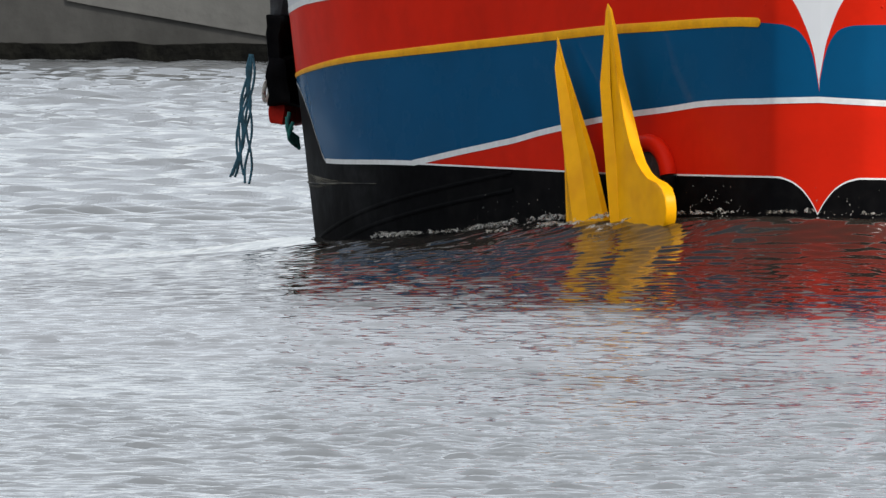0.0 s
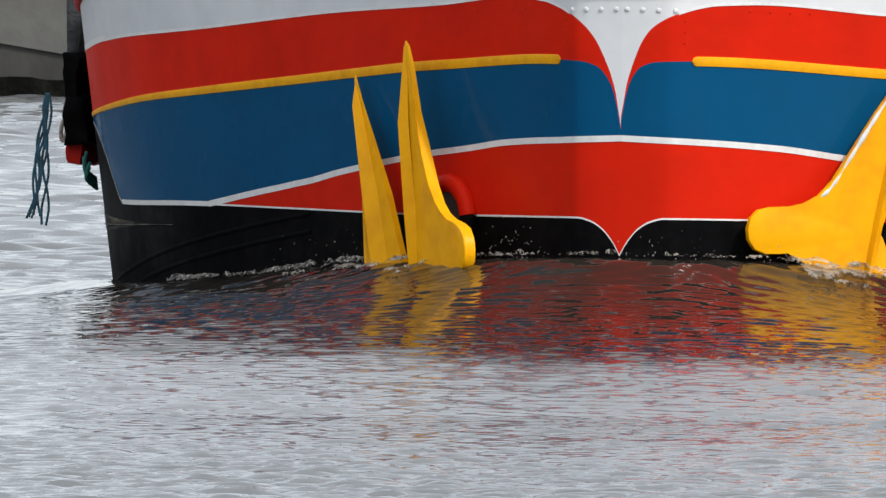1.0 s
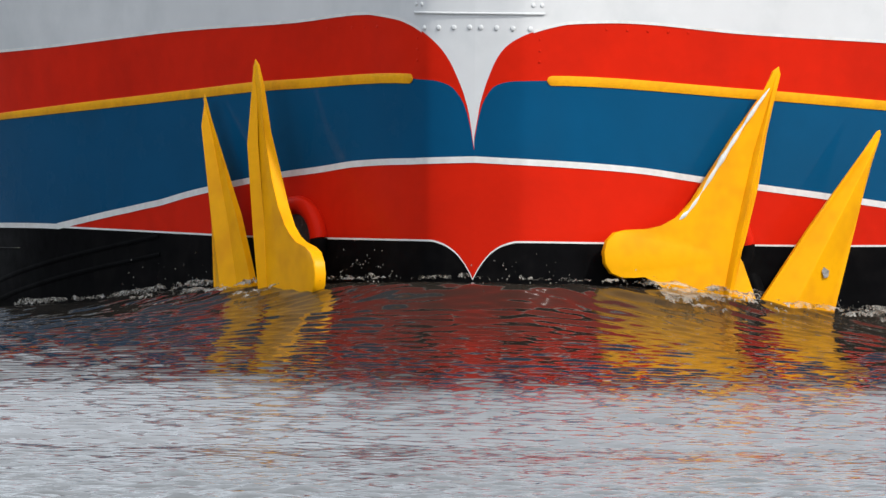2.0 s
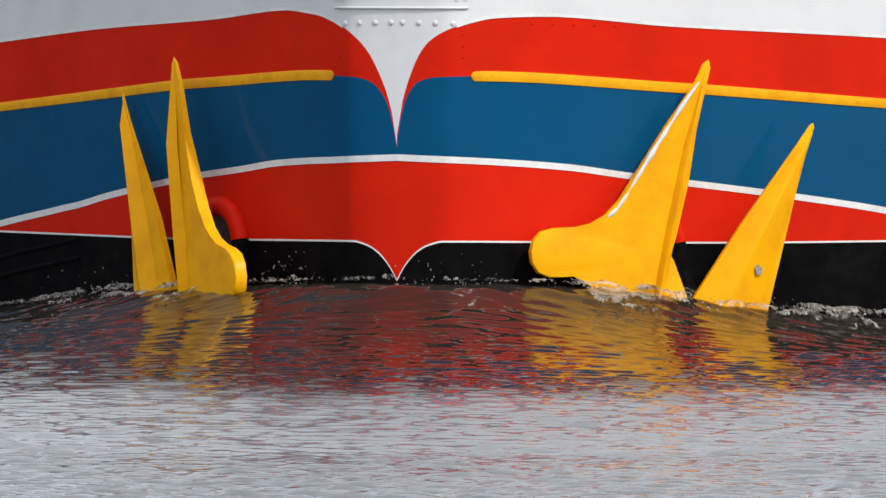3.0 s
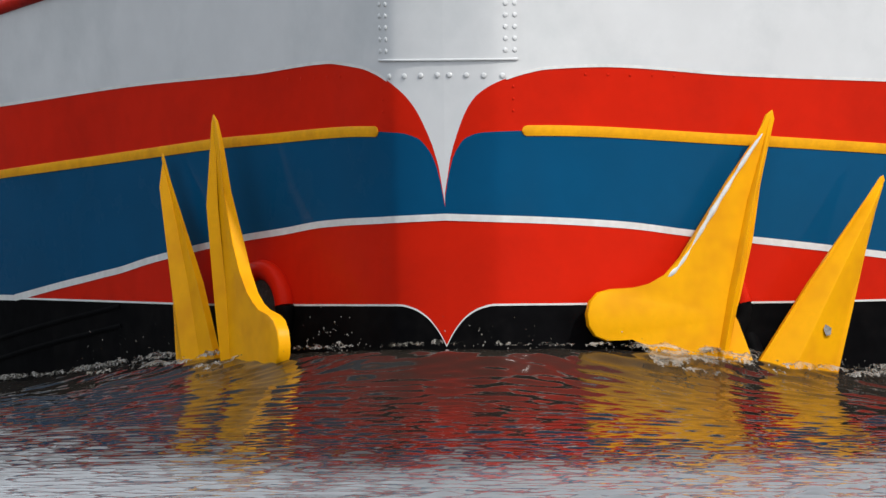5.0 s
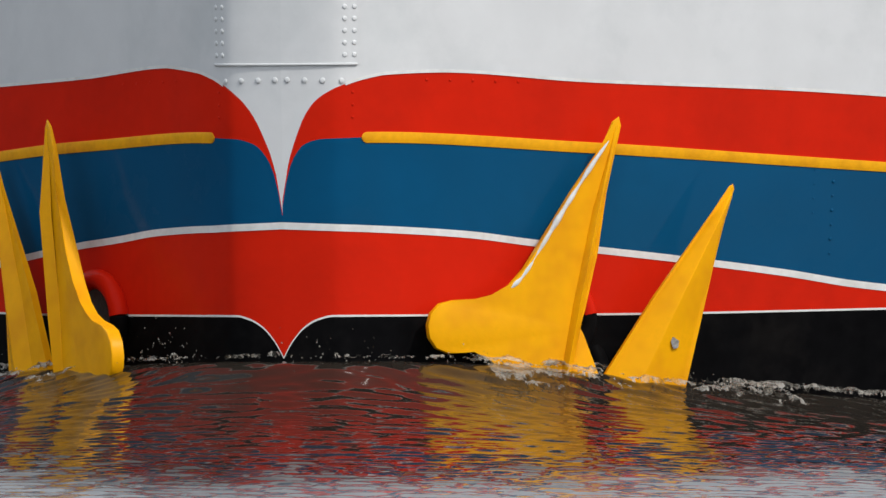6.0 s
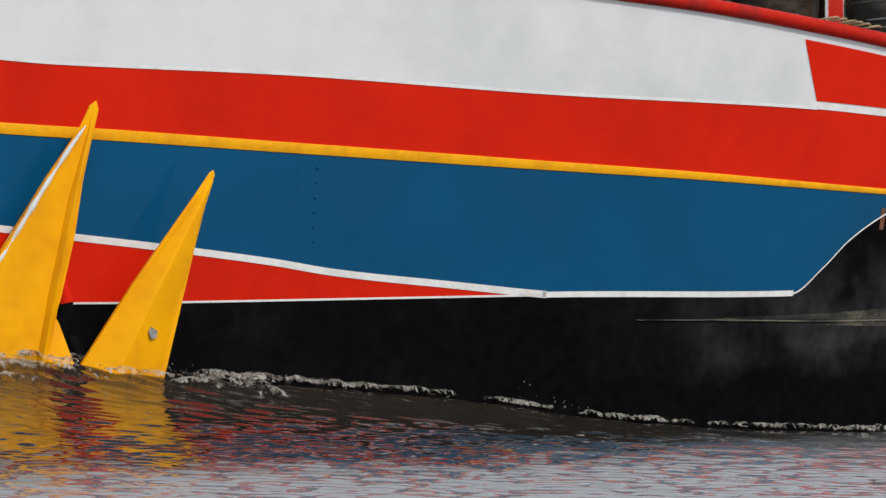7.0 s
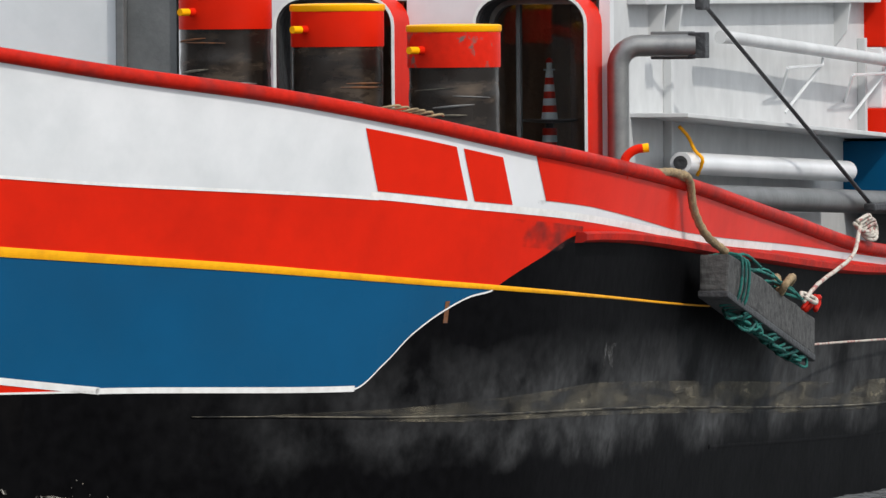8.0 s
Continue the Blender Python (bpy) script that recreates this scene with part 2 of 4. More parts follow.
def tube(points, radius, sides=10, caps=True, taper=None, wobble=0.0):
    """Verts and faces of a tube along points."""
    pts = [Vector(p) for p in points]
    verts, faces = [], []
    a = None
    for i, p in enumerate(pts):
        d = (pts[min(i + 1, len(pts) - 1)] - pts[max(i - 1, 0)]).normalized()
        a = d.orthogonal().normalized() if a is None else (a - d * a.dot(d)).normalized()
        b = d.cross(a)
        r = radius if taper is None else taper[i]
        for k in range(sides):
            w = 2 * math.pi * k / sides
            rr = r * (1 + wobble * math.sin(3 * w + 1.9 * i))
            verts.append(p + (a * math.cos(w) + b * math.sin(w)) * rr)
        if i:
            for k in range(sides):
                k2 = (k + 1) % sides
                faces.append(((i - 1) * sides + k, (i - 1) * sides + k2, i * sides + k2, i * sides + k))
    if caps:
        faces.append(tuple(range(sides - 1, -1, -1)))
        faces.append(tuple(range((len(pts) - 1) * sides, len(pts) * sides)))
    return verts, faces


def bend(points, n=8):
    """A smooth curve through points."""
    p = [Vector(q) for q in points]
    p = [2 * p[0] - p[1], *p, 2 * p[-1] - p[-2]]
    out = []
    for i in range(1, len(p) - 2):
        for k in range(n):
            t = k / n
            out.append(0.5 * (2 * p[i] + (p[i + 1] - p[i - 1]) * t + (2 * p[i - 1] - 5 * p[i] + 4 * p[i + 1] - p[i + 2]) * t * t
                              + (3 * p[i] - p[i - 1] - 3 * p[i + 1] + p[i + 2]) * t ** 3))
    return out + [p[-2]]


def tube_part(name, points, radius, mat, parent, label="", sides=10, wobble=0.0, taper=None):
    v, f = tube(points, radius, sides, wobble=wobble, taper=taper)
    ob = mesh_object(name, v, f, mat, parent, True, label)
    ob.data.set_sharp_from_angle(angle=radians(45))
    return ob


def lathe(name, profile, at, mat, parent, sides=32, label=""):
    verts, faces = [], []
    for r, z in profile:
        for k in range(sides):
            w = 2 * math.pi * k / sides
            verts.append((at[0] + r * math.cos(w), at[1] + r * math.sin(w), at[2] + z))
    for i in range(len(profile) - 1):
        for k in range(sides):
            k2 = (k + 1) % sides
            faces.append((i * sides + k, i * sides + k2, (i + 1) * sides + k2, (i + 1) * sides + k))
    faces.append(tuple(range(sides - 1, -1, -1)))
    faces.append(tuple(range((len(profile) - 1) * sides, len(profile) * sides)))
    ob = mesh_object(name, verts, faces, mat, parent, True, label)
    ob.data.set_sharp_from_angle(angle=radians(40))
    return ob


def easy(xs, ys, x):
    """Monotone cubic interpolation."""
    xs, ys, x = np.asarray(xs, float), np.asarray(ys, float), np.atleast_1d(np.asarray(x, float))
    h, dl = np.diff(xs), np.diff(ys) / np.diff(xs)
    m = np.zeros(len(xs))
    m[0], m[-1] = dl[0], dl[-1]
    for i in range(1, len(xs) - 1):
        if dl[i - 1] * dl[i] > 0:
            m[i] = 3 * (h[i - 1] + h[i]) / ((2 * h[i] + h[i - 1]) / dl[i - 1] + (h[i] + 2 * h[i - 1]) / dl[i])
    k = np.clip(np.searchsorted(xs, x) - 1, 0, len(xs) - 2)
    t = np.clip((x - xs[k]) / h[k], 0, 1)
    return ((1 + 2 * t) * (1 - t) ** 2 * ys[k] + t * (1 - t) ** 2 * h[k] * m[k] + t * t * (3 - 2 * t) * ys[k + 1] + t * t * (t - 1) * h[k] * m[k + 1])


# ---- the boat's way: straight ahead at a steady speed ----
HEADING, SPEED = 17.0, 1.908


def boat_pose(t):
    d = SPEED * (t - 3.5)
    return pose(-d * math.sin(radians(HEADING)), 75.0 - d * math.cos(radians(HEADING)), 0, 0, 0, -HEADING)


carried_along = []  # things that travel with the boat, with their poses on it

# ---- water ----
CALM = -0.42
rng = np.random.default_rng(5)


def ripples(x, y, waves):
    z = np.zeros_like(x)
    for kx, ky, ph, a in waves:
        z += a * np.sin(kx * x + ky * y + ph)
    return z


def spectrum(count, short, long, slope, spread):
    out = []
    for _ in range(count):
        lam = short * (long / short) ** rng.random()
        k = 2 * math.pi / lam
        th = math.radians(90) + rng.normal(0, spread)
        out.append((k * math.cos(th), k * math.sin(th), rng.random() * 6.28, slope / k * math.sqrt(2 / count)))
    return out


def crests(x, y, waves, tall=0.0007):
    """Sparse steep wavelets on long flat troughs."""
    h = ripples(x, y, waves)
    return tall * np.exp(np.clip(1.2 * h / h.std(), -3, 3.2))


def grow(start, step, end, rate=1.35):
    out, p = [], start
    while p < end:
        p += step
        step *= rate
        out.append(p)
    return out


def water():
    xs = np.array([-v for v in grow(6.5, 0.1, 3000)][::-1] + list(np.arange(-6.5, -4.2, 0.06)) + list(np.arange(-4.2, 5.2, 0.036)) + grow(5.2, 0.1, 3000))
    ys = np.array([-v for v in grow(-54, 0.2, 300)][::-1] + list(np.arange(54, 80, 0.026)) + list(np.arange(80, 106, 0.06)) + list(np.arange(106, 182, 0.15)) + grow(182, 0.5, 3500))
    X, Y = np.meshgrid(xs, ys)
    gust = 0.92 + 0.2 * np.sin(X * 0.35 + Y * 0.11 + 1) * np.sin(Y * 0.23 - X * 0.2) + 0.15 * np.sin(Y * 0.61 + X * 0.5)
    gust = np.clip(gust, 0.45, 1.3)
    # long ripples stand in for the short ones far away
    fine = np.clip((104 - Y) / 10, 0, 1)
    Z = (ripples(X, Y, spectrum(80, 0.075, 0.22, 0.25, 0.32)) * fine + ripples(X, Y, spectrum(50, 0.32, 0.7, 0.28, 0.4)) * (1 - fine)) * gust
    Z += crests(X, Y, spectrum(30, 0.12, 0.30, 1.0, 0.35)) * gust
    near = (np.abs(X) < 7.5) & (Y > 53.5) & (Y < 183)
    Z = np.where(near, Z, 0)
    n, m = len(xs), len(ys)
    co = np.stack([X, Y, Z], -1).reshape(-1, 3)
    i = (np.arange(m - 1)[:, None] * n + np.arange(n - 1)[None]).reshape(-1)
    quads = np.stack([i, i + 1, i + n + 1, i + n], -1)
    me = bpy.data.meshes.new("water")
    me.vertices.add(len(co))
    me.vertices.foreach_set("co", co.reshape(-1))
    me.loops.add(quads.size)
    me.loops.foreach_set("vertex_index", quads.reshape(-1).astype(np.int32))
    me.polygons.add(len(quads))
    me.polygons.foreach_set("loop_start", np.arange(0, quads.size, 4, dtype=np.int32))
    me.update(calc_edges=True)
    me.polygons.foreach_set("use_smooth", [True] * len(quads))
    me.materials.append(WATER)
    ob = new("water", me)
    ob.location.z = CALM
    return tagged(ob, "grey rippled river water reflecting a pale sky", "water", kind="structure")


river = water()


# ---- far bank ----
def quay():
    wall = tagged(new("quay_wall"), "weathered grey concrete quay wall above the river", "quay wall", kind="structure")
    wall.location = (-30, 178, CALM)
    bm = bmesh.new()
    box(bm, (-120, 0, -1), (120, 1.2, 2.4), 0.03)
    part("wall_face", bm, CONCRETE, wall)
    bm = bmesh.new()
    top = [bm.verts.new((-120 + 0.12 * k, -0.06, 0.22 + 0.04 * noise.fractal(Vector((k * 0.09, 0, 0)), 0.7, 2.0, 5))) for k in range(2001)]
    low = [bm.verts.new((v.co.x, -0.14, -0.6)) for v in top]
    back = [bm.verts.new((v.co.x, 0.1, v.co.z + 0.02)) for v in top]
    for k in range(2000):
        bm.faces.new((low[k], low[k + 1], top[k + 1], top[k]))
        bm.faces.new((top[k], top[k + 1], back[k + 1], back[k]))
    part("weed_band", bm, WEED, wall, "black wet weed along the water line")
    bm = bmesh.new()
    f = bm.faces.new([bm.verts.new(v) for v in ((25.1, -0.04, 0.735), (25.4, -0.04, 0.68), (27.45, -0.04, 0.347), (29.5, -0.04, 0.014), (45, -0.04, 0.0), (45, -0.04, 2.38), (25.1, -0.04, 2.38))])
    r = bmesh.ops.extrude_face_region(bm, geom=[f])
    bmesh.ops.translate(bm, vec=(0, 0.2, 0), verts=[v for v in r["geom"] if isinstance(v, bmesh.types.BMVert)])
    part("ramp_face", bm, PALE_CONCRETE, wall, "paler concrete ramp face")
    # unseen walls, added so that hull and water have something dark to reflect
    for name, lo, hi in (("unseen_dark_wall", (-90, -260, -1), (-88, 8, 22)), ("unseen_dark_wall", (-88, 6, -1), (4, 8, 22)), ("unseen_dark_wall", (150, -260, -1), (152, 6, 8)), ("unseen_dark_wall", (-90, -262, -1), (152, -260, 9))):
        bm = bmesh.new()
        box(bm, lo, hi, 0.05)
        part(name, bm, CONCRETE, wall)
    return wall


quay()


# ---- the boat's hull: plan curve, flare and painted lines ----
PLAN_Y = [0, 0.004, 0.02, 0.10, 0.4, 0.98, 1.78, 2.56, 3.15, 3.8, 4.25, 4.7, 5.4, 6.5, 8, 16, 40]
PLAN_X = [0, 0.12, 0.24, 0.37, 0.72, 1.44, 2.32, 3.17, 3.70, 4.11, 4.34, 4.52, 4.68, 4.77, 4.8, 4.8, 4.8]
chord = np.concatenate([[0], np.cumsum(np.hypot(np.diff(PLAN_X), np.diff(PLAN_Y)))])
LENGTH = chord[-1]


def plan(s):
    """Half-breadth and distance aft at the length s along the side."""
    return easy(chord, PLAN_X, s), easy(chord, PLAN_Y, s)


S_FINE = np.linspace(0, LENGTH, 6000)
PX_FINE, PY_FINE = plan(S_FINE)


def at_x(x):
    return float(np.interp(x, PX_FINE[:900], S_FINE[:900]))


def at_y(y):
    return float(np.interp(y, PY_FINE, S_FINE))


def skin(s, z, side, off=0.0):
    """Points of the hull's side, off metres proud of it."""
    s, z = np.broadcast_arrays(np.asarray(s, float), np.asarray(z, float))
    x, y = plan(s.ravel())
    x2, y2 = plan(np.clip(s.ravel() + 0.01, 0, LENGTH))
    x1, y1 = plan(np.clip(s.ravel() - 0.01, 0, LENGTH))
    tx, ty = x2 - x1, y2 - y1
    ln = np.hypot(tx, ty)
    nx, ny = ty / ln, -tx / ln
    tiny = s.ravel() < 0.012
    nx, ny = np.where(tiny, 0, nx), np.where(tiny, -1, ny)
    f = 1 + 0.03 * (z.ravel() - 0.6)
    return np.stack([side * (x * f + nx * off), y + ny * off, z.ravel()], -1)


def line(near, far):
    """A height along the side, given by half-breadths near the stem and by distances aft."""
    p = sorted([(at_x(x), z) for x, z in near] + [(at_y(y), z) for y, z in far])
    xs, zs = zip(*p)
    return lambda s: easy(xs, zs, np.clip(s, xs[0], xs[-1]))


white_foot = line([(0, 0.90), (0.02, 1.036), (0.055, 1.173), (0.088, 1.256), (0.142, 1.365), (0.208, 1.447), (0.30, 1.515), (0.38, 1.548), (0.47, 1.568), (0.66, 1.575)],
                  [(0.81, 1.52), (1.55, 1.462), (2.55, 1.350), (3.76, 1.264), (4.39, 1.206), (5.21, 1.149), (7.69, 0.98), (9.16, 0.918), (14, 0.73), (40, 0.7)])
blue_top = line([(0, 0.885), (0.02, 1.0), (0.052, 1.118), (0.093, 1.187), (0.136, 1.228), (0.24, 1.256), (0.38, 1.260)],
                [(0.81, 1.197), (1.57, 1.112), (2.59, 1.0), (3.04, 0.957), (4.33, 0.845), (5.63, 0.766), (7.74, 0.667), (14, 0.5)])
black_top = line([(0, 0.20), (0.03, 0.255), (0.05, 0.285), (0.104, 0.345), (0.175, 0.386), (0.245, 0.402), (0.6, 0.397)],
                 [(1.27, 0.381), (2.55, 0.383), (3.77, 0.360), (3.95, 0.482), (4.1, 0.612), (4.31, 0.725), (4.48, 0.784), (4.63, 0.807), (4.72, 0.846), (5.04, 0.953),
                  (5.45, 1.058), (8.16, 0.93), (11.8, 0.775), (40, 0.6)])
wave_line = line([(0, 0.838), (0.36, 0.822), (0.78, 0.784), (1.06, 0.736), (1.62, 0.649), (2.09, 0.564)], [(1.8, 0.508), (2.22, 0.439), (2.55, 0.388), (2.7, 0.37)])
rail_top = line([(0, 2.62), (0.6, 2.5)], [(0.98, 2.27), (1.6, 2.09), (2.13, 1.962), (2.56, 1.865), (3.17, 1.761), (3.84, 1.646), (4.84, 1.488), (5.89, 1.385), (6.97, 1.295), (9.2, 1.083),
                                            (11.65, 0.87), (14, 0.80), (40, 0.8)])
S_RED_END, S_CORNER, S_YELLOW_END = at_y(2.57), at_y(3.78), at_y(7.9)

boat = tagged(new("cargo_boat"), "riveted river cargo boat with red, white and blue painted bow", "boat")
carried_along.append((boat, Matrix()))


def strip(name, s0, s1, low, high, mat, side, off=0.0, step=0.035, rows=2, parent=None, label=""):
    """A piece of the side between two heights; s0 and s1 may each be (at the foot, at the top)."""
    a0, a1 = s0 if isinstance(s0, tuple) else (s0, s0)
    b0, b1 = s1 if isinstance(s1, tuple) else (s1, s1)
    n = max(2, int(max(b0 - a0, b1 - a1) / step))
    verts, faces = [], []
    u = np.linspace(0, 1, n + 1)
    for j in range(rows + 1):
        v = j / rows
        s = (a0 + (b0 - a0) * u) * (1 - v) + (a1 + (b1 - a1) * u) * v
        verts.append(skin(s, low(s) * (1 - v) + high(s) * v, side, off))
    co = np.concatenate(verts)
    w = n + 1
    for j in range(rows):
        for i in range(n):
            q = (j * w + i, j * w + i + 1, (j + 1) * w + i + 1, (j + 1) * w + i)
            faces.append(q if side > 0 else q[::-1])
    return mesh_object(name, co, faces, mat, parent or boat, True, label)


def raised(name, s0, s1, low, high, mat, side, proud, step=0.05, parent=None, label="", sink=-0.02, round_end=False):
    """A bar along the side, standing proud of it."""
    n = max(2, int((s1 - s0) / step))
    s = np.linspace(s0, s1, n + 1)
    lo, hi = low(s), high(s)
    tip = np.sqrt(np.clip(1 - (1 - np.clip((s - s0) / 0.03, 0, 1)) ** 2, 0.02, 1)) if round_end else 1.0
    lo, hi = (lo + hi) / 2 - (hi - lo) / 2 * tip, (lo + hi) / 2 + (hi - lo) / 2 * tip
    e = np.minimum((hi - lo) * 0.25, 0.012)
    rings = [skin(s, lo, side, sink), skin(s, lo, side, proud * 0.6), skin(s, lo + e, side, proud), skin(s, hi - e, side, proud), skin(s, hi, side, proud * 0.6), skin(s, hi, side, sink)]
    co = np.concatenate(rings)
    w = n + 1
    faces = []
    for j in range(5):
        for i in range(n):
            q = (j * w + i, j * w + i + 1, (j + 1) * w + i + 1, (j + 1) * w + i)
            faces.append(q if side > 0 else q[::-1])
    faces += [tuple(j * w for j in range(6)), tuple(j * w + n for j in range(5, -1, -1))]
    ob = mesh_object(name, co, faces, mat, parent or boat, True, label)
    ob.data.set_sharp_from_angle(angle=radians(50))
    return ob


def level(z):
    return lambda s: np.full(np.shape(s), float(z))


def plus(f, d):
    return lambda s: f(s) + d


def top_of(*fs):
    return lambda s: np.max([f(s) for f in fs], 0)


def low_of(*fs):
    return lambda s: np.min([f(s) for f in fs], 0)


S_BLACK = at_y(2.3)
right_white, right_blue, right_wave = white_foot, blue_top, wave_line
for side in (1, -1):
    fine = 0.02
    # the painter's lines lie a little higher on the far side
    white_foot = (lambda s: right_white(s + 0.035 * np.exp(-((s - 0.16) / 0.13) ** 2))) if side > 0 else (lambda s: right_white(s) + 0.030 * np.clip((s - 0.3) / 0.5, 0, 1))
    blue_top = (lambda s: right_blue(s + 0.035 * np.exp(-((s - 0.16) / 0.13) ** 2))) if side > 0 else (lambda s: right_blue(s) + 0.024 * np.clip((s - 0.3) / 1.6, 0, 1))
    wave_line = right_wave if side > 0 else (lambda s: right_wave(s) + 0.03 * np.clip((s - 0.4) / 1.2, 0, 1) * np.clip((S_RED_END - s) / 1.0, 0, 1))
    strip("black_plating", 0, S_BLACK, level(-1.2), black_top, BLACK, side, rows=8, step=fine)
    strip("worn_black_plating", S_BLACK, at_y(22), level(-1.2), black_top, WORN_BLACK, side, rows=12, step=0.05, label="scuffed and weathered black hull plating")
    strip("lower_red_band", 0, S_RED_END, black_top, wave_line, RED, side, rows=4, step=fine)
    strip("blue_band", 0, at_y(4.66), low_of(top_of(wave_line, black_top), blue_top), blue_top, BLUE, side, rows=5, step=fine)
    strip("red_band", 0, at_y(5.48), low_of(top_of(blue_top, black_top), white_foot), white_foot, RED, side, rows=4, step=fine)
    strip("red_foot", at_y(5.46), at_y(22), low_of(black_top, white_foot), white_foot, RED, side, off=0.001, rows=1)
    strip("white_bulwark", 0, at_y(22), white_foot, rail_top, WHITE, side, rows=6, step=0.03)
    strip("bulwark_inside", 0.3, at_y(22), plus(rail_top, -1.0), rail_top, GREY, side, off=-0.09, step=0.1, rows=2)
    strip("white_line", 0, S_RED_END, plus(wave_line, -0.017), plus(wave_line, 0.017), LINE, side, 0.003, fine, 1)
    strip("white_line", S_RED_END - 0.02, S_CORNER, plus(black_top, -0.012), plus(black_top, 0.016), LINE, side, 0.003, fine, 1)
    strip("pin_line", 0, S_RED_END, plus(black_top, -0.005), plus(black_top, 0.005), LINE, side, 0.003, 0.008, 1)
    strip("pin_line", S_CORNER, at_y(4.64), plus(black_top, -0.004), plus(black_top, 0.005), LINE, side, 0.003, fine, 1)
    strip("pin_line", at_x(0.3), at_y(3.8), plus(white_foot, -0.007), plus(white_foot, 0.009), LINE, side, 0.004, fine, 1)
    strip("white_line", at_y(3.75), at_y(9.1), plus(white_foot, -0.004), plus(white_foot, 0.03), LINE, side, 0.003, fine, 1)
    half = lambda s: np.interp(s, [at_y(1.0), at_y(2.2), at_y(4.3), at_y(6.0), S_YELLOW_END], [0.0265, 0.0235, 0.0135, 0.007, 0.004])
    raised("yellow_bar", at_x(0.365), S_YELLOW_END, lambda s: blue_top(s) - half(s), lambda s: blue_top(s) + half(s), YELLOW_LINE, side, 0.007, 0.006, label="raised yellow painted bar", round_end=True)
    if side > 0:
        strip("rust_streak", at_y(4.30), at_y(4.33), level(0.66), level(0.765), RUST_STAIN, side, 0.0025, 0.01, 2, label="rust streak below a bolt hole")
    # top rail, guard and seam
    s = np.arange(0, at_y(22), 0.12)
    tube_part("top_rail", skin(s, rail_top(s), side, 0.0), 0.036, WORN_RED, boat, "worn red rounded top rail", 12)
    raised("guard_rail", at_y(5.42), at_y(22), plus(black_top, -0.035), plus(black_top, 0.018), WORN_RED, side, 0.06, 0.1, label="rubbing strake with worn red upper edge")
    seam = line([], [(2.3, 0.27), (3.25, 0.245), (4.24, 0.215), (5.6, 0.205), (12.2, 0.057), (22, 0.03)])
    wide = lambda s: 0.002 + 0.003 * np.clip((s - at_y(3.0)) / 1.5, 0, 1)
    raised("hull_seam", at_y(2.95), at_y(22), lambda s: seam(s) - wide(s), lambda s: seam(s) + wide(s), SCRAPE, side, 0.008, 0.06, label="scraped pale hull seam")
    strip("scraped_patch", at_y(3.2), at_y(14), lambda s: seam(s) - 0.03 * np.clip((s - at_y(3.2)) / 1.5, 0, 1), lambda s: seam(s) + 0.13 * np.clip((s - at_y(3.2)) / 3.0, 0, 1), TAN_WEAR, side, 0.0035, 0.06, 2, label="tan patches scraped along the seam")
    if side > 0:
        strip("scuff", at_y(6.05), at_y(6.22), level(0.40), level(0.52), PALE_WEAR, side, 0.003, 0.03, 2, label="pale scuff mark")
        strip("scuff", at_y(4.95), at_y(5.08), plus(white_foot, 0.04), plus(white_foot, 0.07), SOOT, side, 0.004, 0.03, 2)
        strip("black_smear", at_y(4.75), at_y(5.5), lambda s: np.maximum(black_top(s) - 0.03, white_foot(s) - 0.16), lambda s: white_foot(s) - 0.03, SOOT, side, 0.003, 0.03, 2, label="black smear rubbed into the red paint")
    seam2 = line([], [(2.4, -0.02), (5.0, -0.02), (12.2, -0.1), (22, -0.1)])
    raised("hull_seam", at_y(8.3), at_y(22), plus(seam2, -0.010), plus(seam2, 0.010), WORN_BLACK, side, 0.003, 0.06)
    # red panels painted on the white bulwark
    foot, head = plus(white_foot, 0.035), plus(rail_top, -0.075)
    if side < 0:
        continue
    strip("red_panel", (at_y(3.79), at_y(3.68)), (at_y(4.37), at_y(4.25)), foot, head, RED, side, 0.003, fine, 3)
    strip("red_panel", (at_y(4.42), at_y(4.30)), (at_y(4.72), at_y(4.59)), foot, head, RED, side, 0.003, fine, 3)
    strip("red_panel", (at_y(5.03), at_y(4.88)), at_y(22), top_of(plus(white_foot, 0.035), lambda s: white_foot(s) + 0.07 * np.clip((at_y(8.6) - s) / 3.0, 0, 1)), plus(rail_top, -0.03), RED, side, 0.003, 0.05, 3)

# creases in the plating of the far shoulder
for dz in (0.0, -0.10):
    crease = line([], [(1.75, 0.37 + dz), (2.6, 0.20 + dz), (3.5, 0.02 + dz), (4.6, -0.16 + dz)])
    raised("plate_crease", at_y(1.8), at_y(4.55), plus(crease, -0.014), plus(crease, 0.010), WORN_BLACK, -1, 0.006, 0.05)

# foredeck
n = 90
s = np.linspace(0.1, at_y(22), n)
edge = np.concatenate([skin(s, rail_top(s) - 0.75, 1, -0.06), skin(s, rail_top(s) - 0.75, -1, -0.06)])
mesh_object("deck", edge, [(i, i + 1, n + i + 1, n + i) for i in range(n - 1)], GREY, boat)

# stem plate with rivets
plate_foot = level(1.612)
for side in (1, -1):
    strip("stem_plate", 0, at_x(0.352), plate_foot, plus(rail_top, -0.02), WHITE, side, 0.006, 0.02, 4)
    strip("stem_plate_edge", at_x(0.352), at_x(0.358), plate_foot, plus(rail_top, -0.02), WHITE, side, 0.003, 0.02, 4)
    raised("stem_plate_foot", 0, at_x(0.345), level(1.609), level(1.621), WHITE, side, 0.012, 0.02)


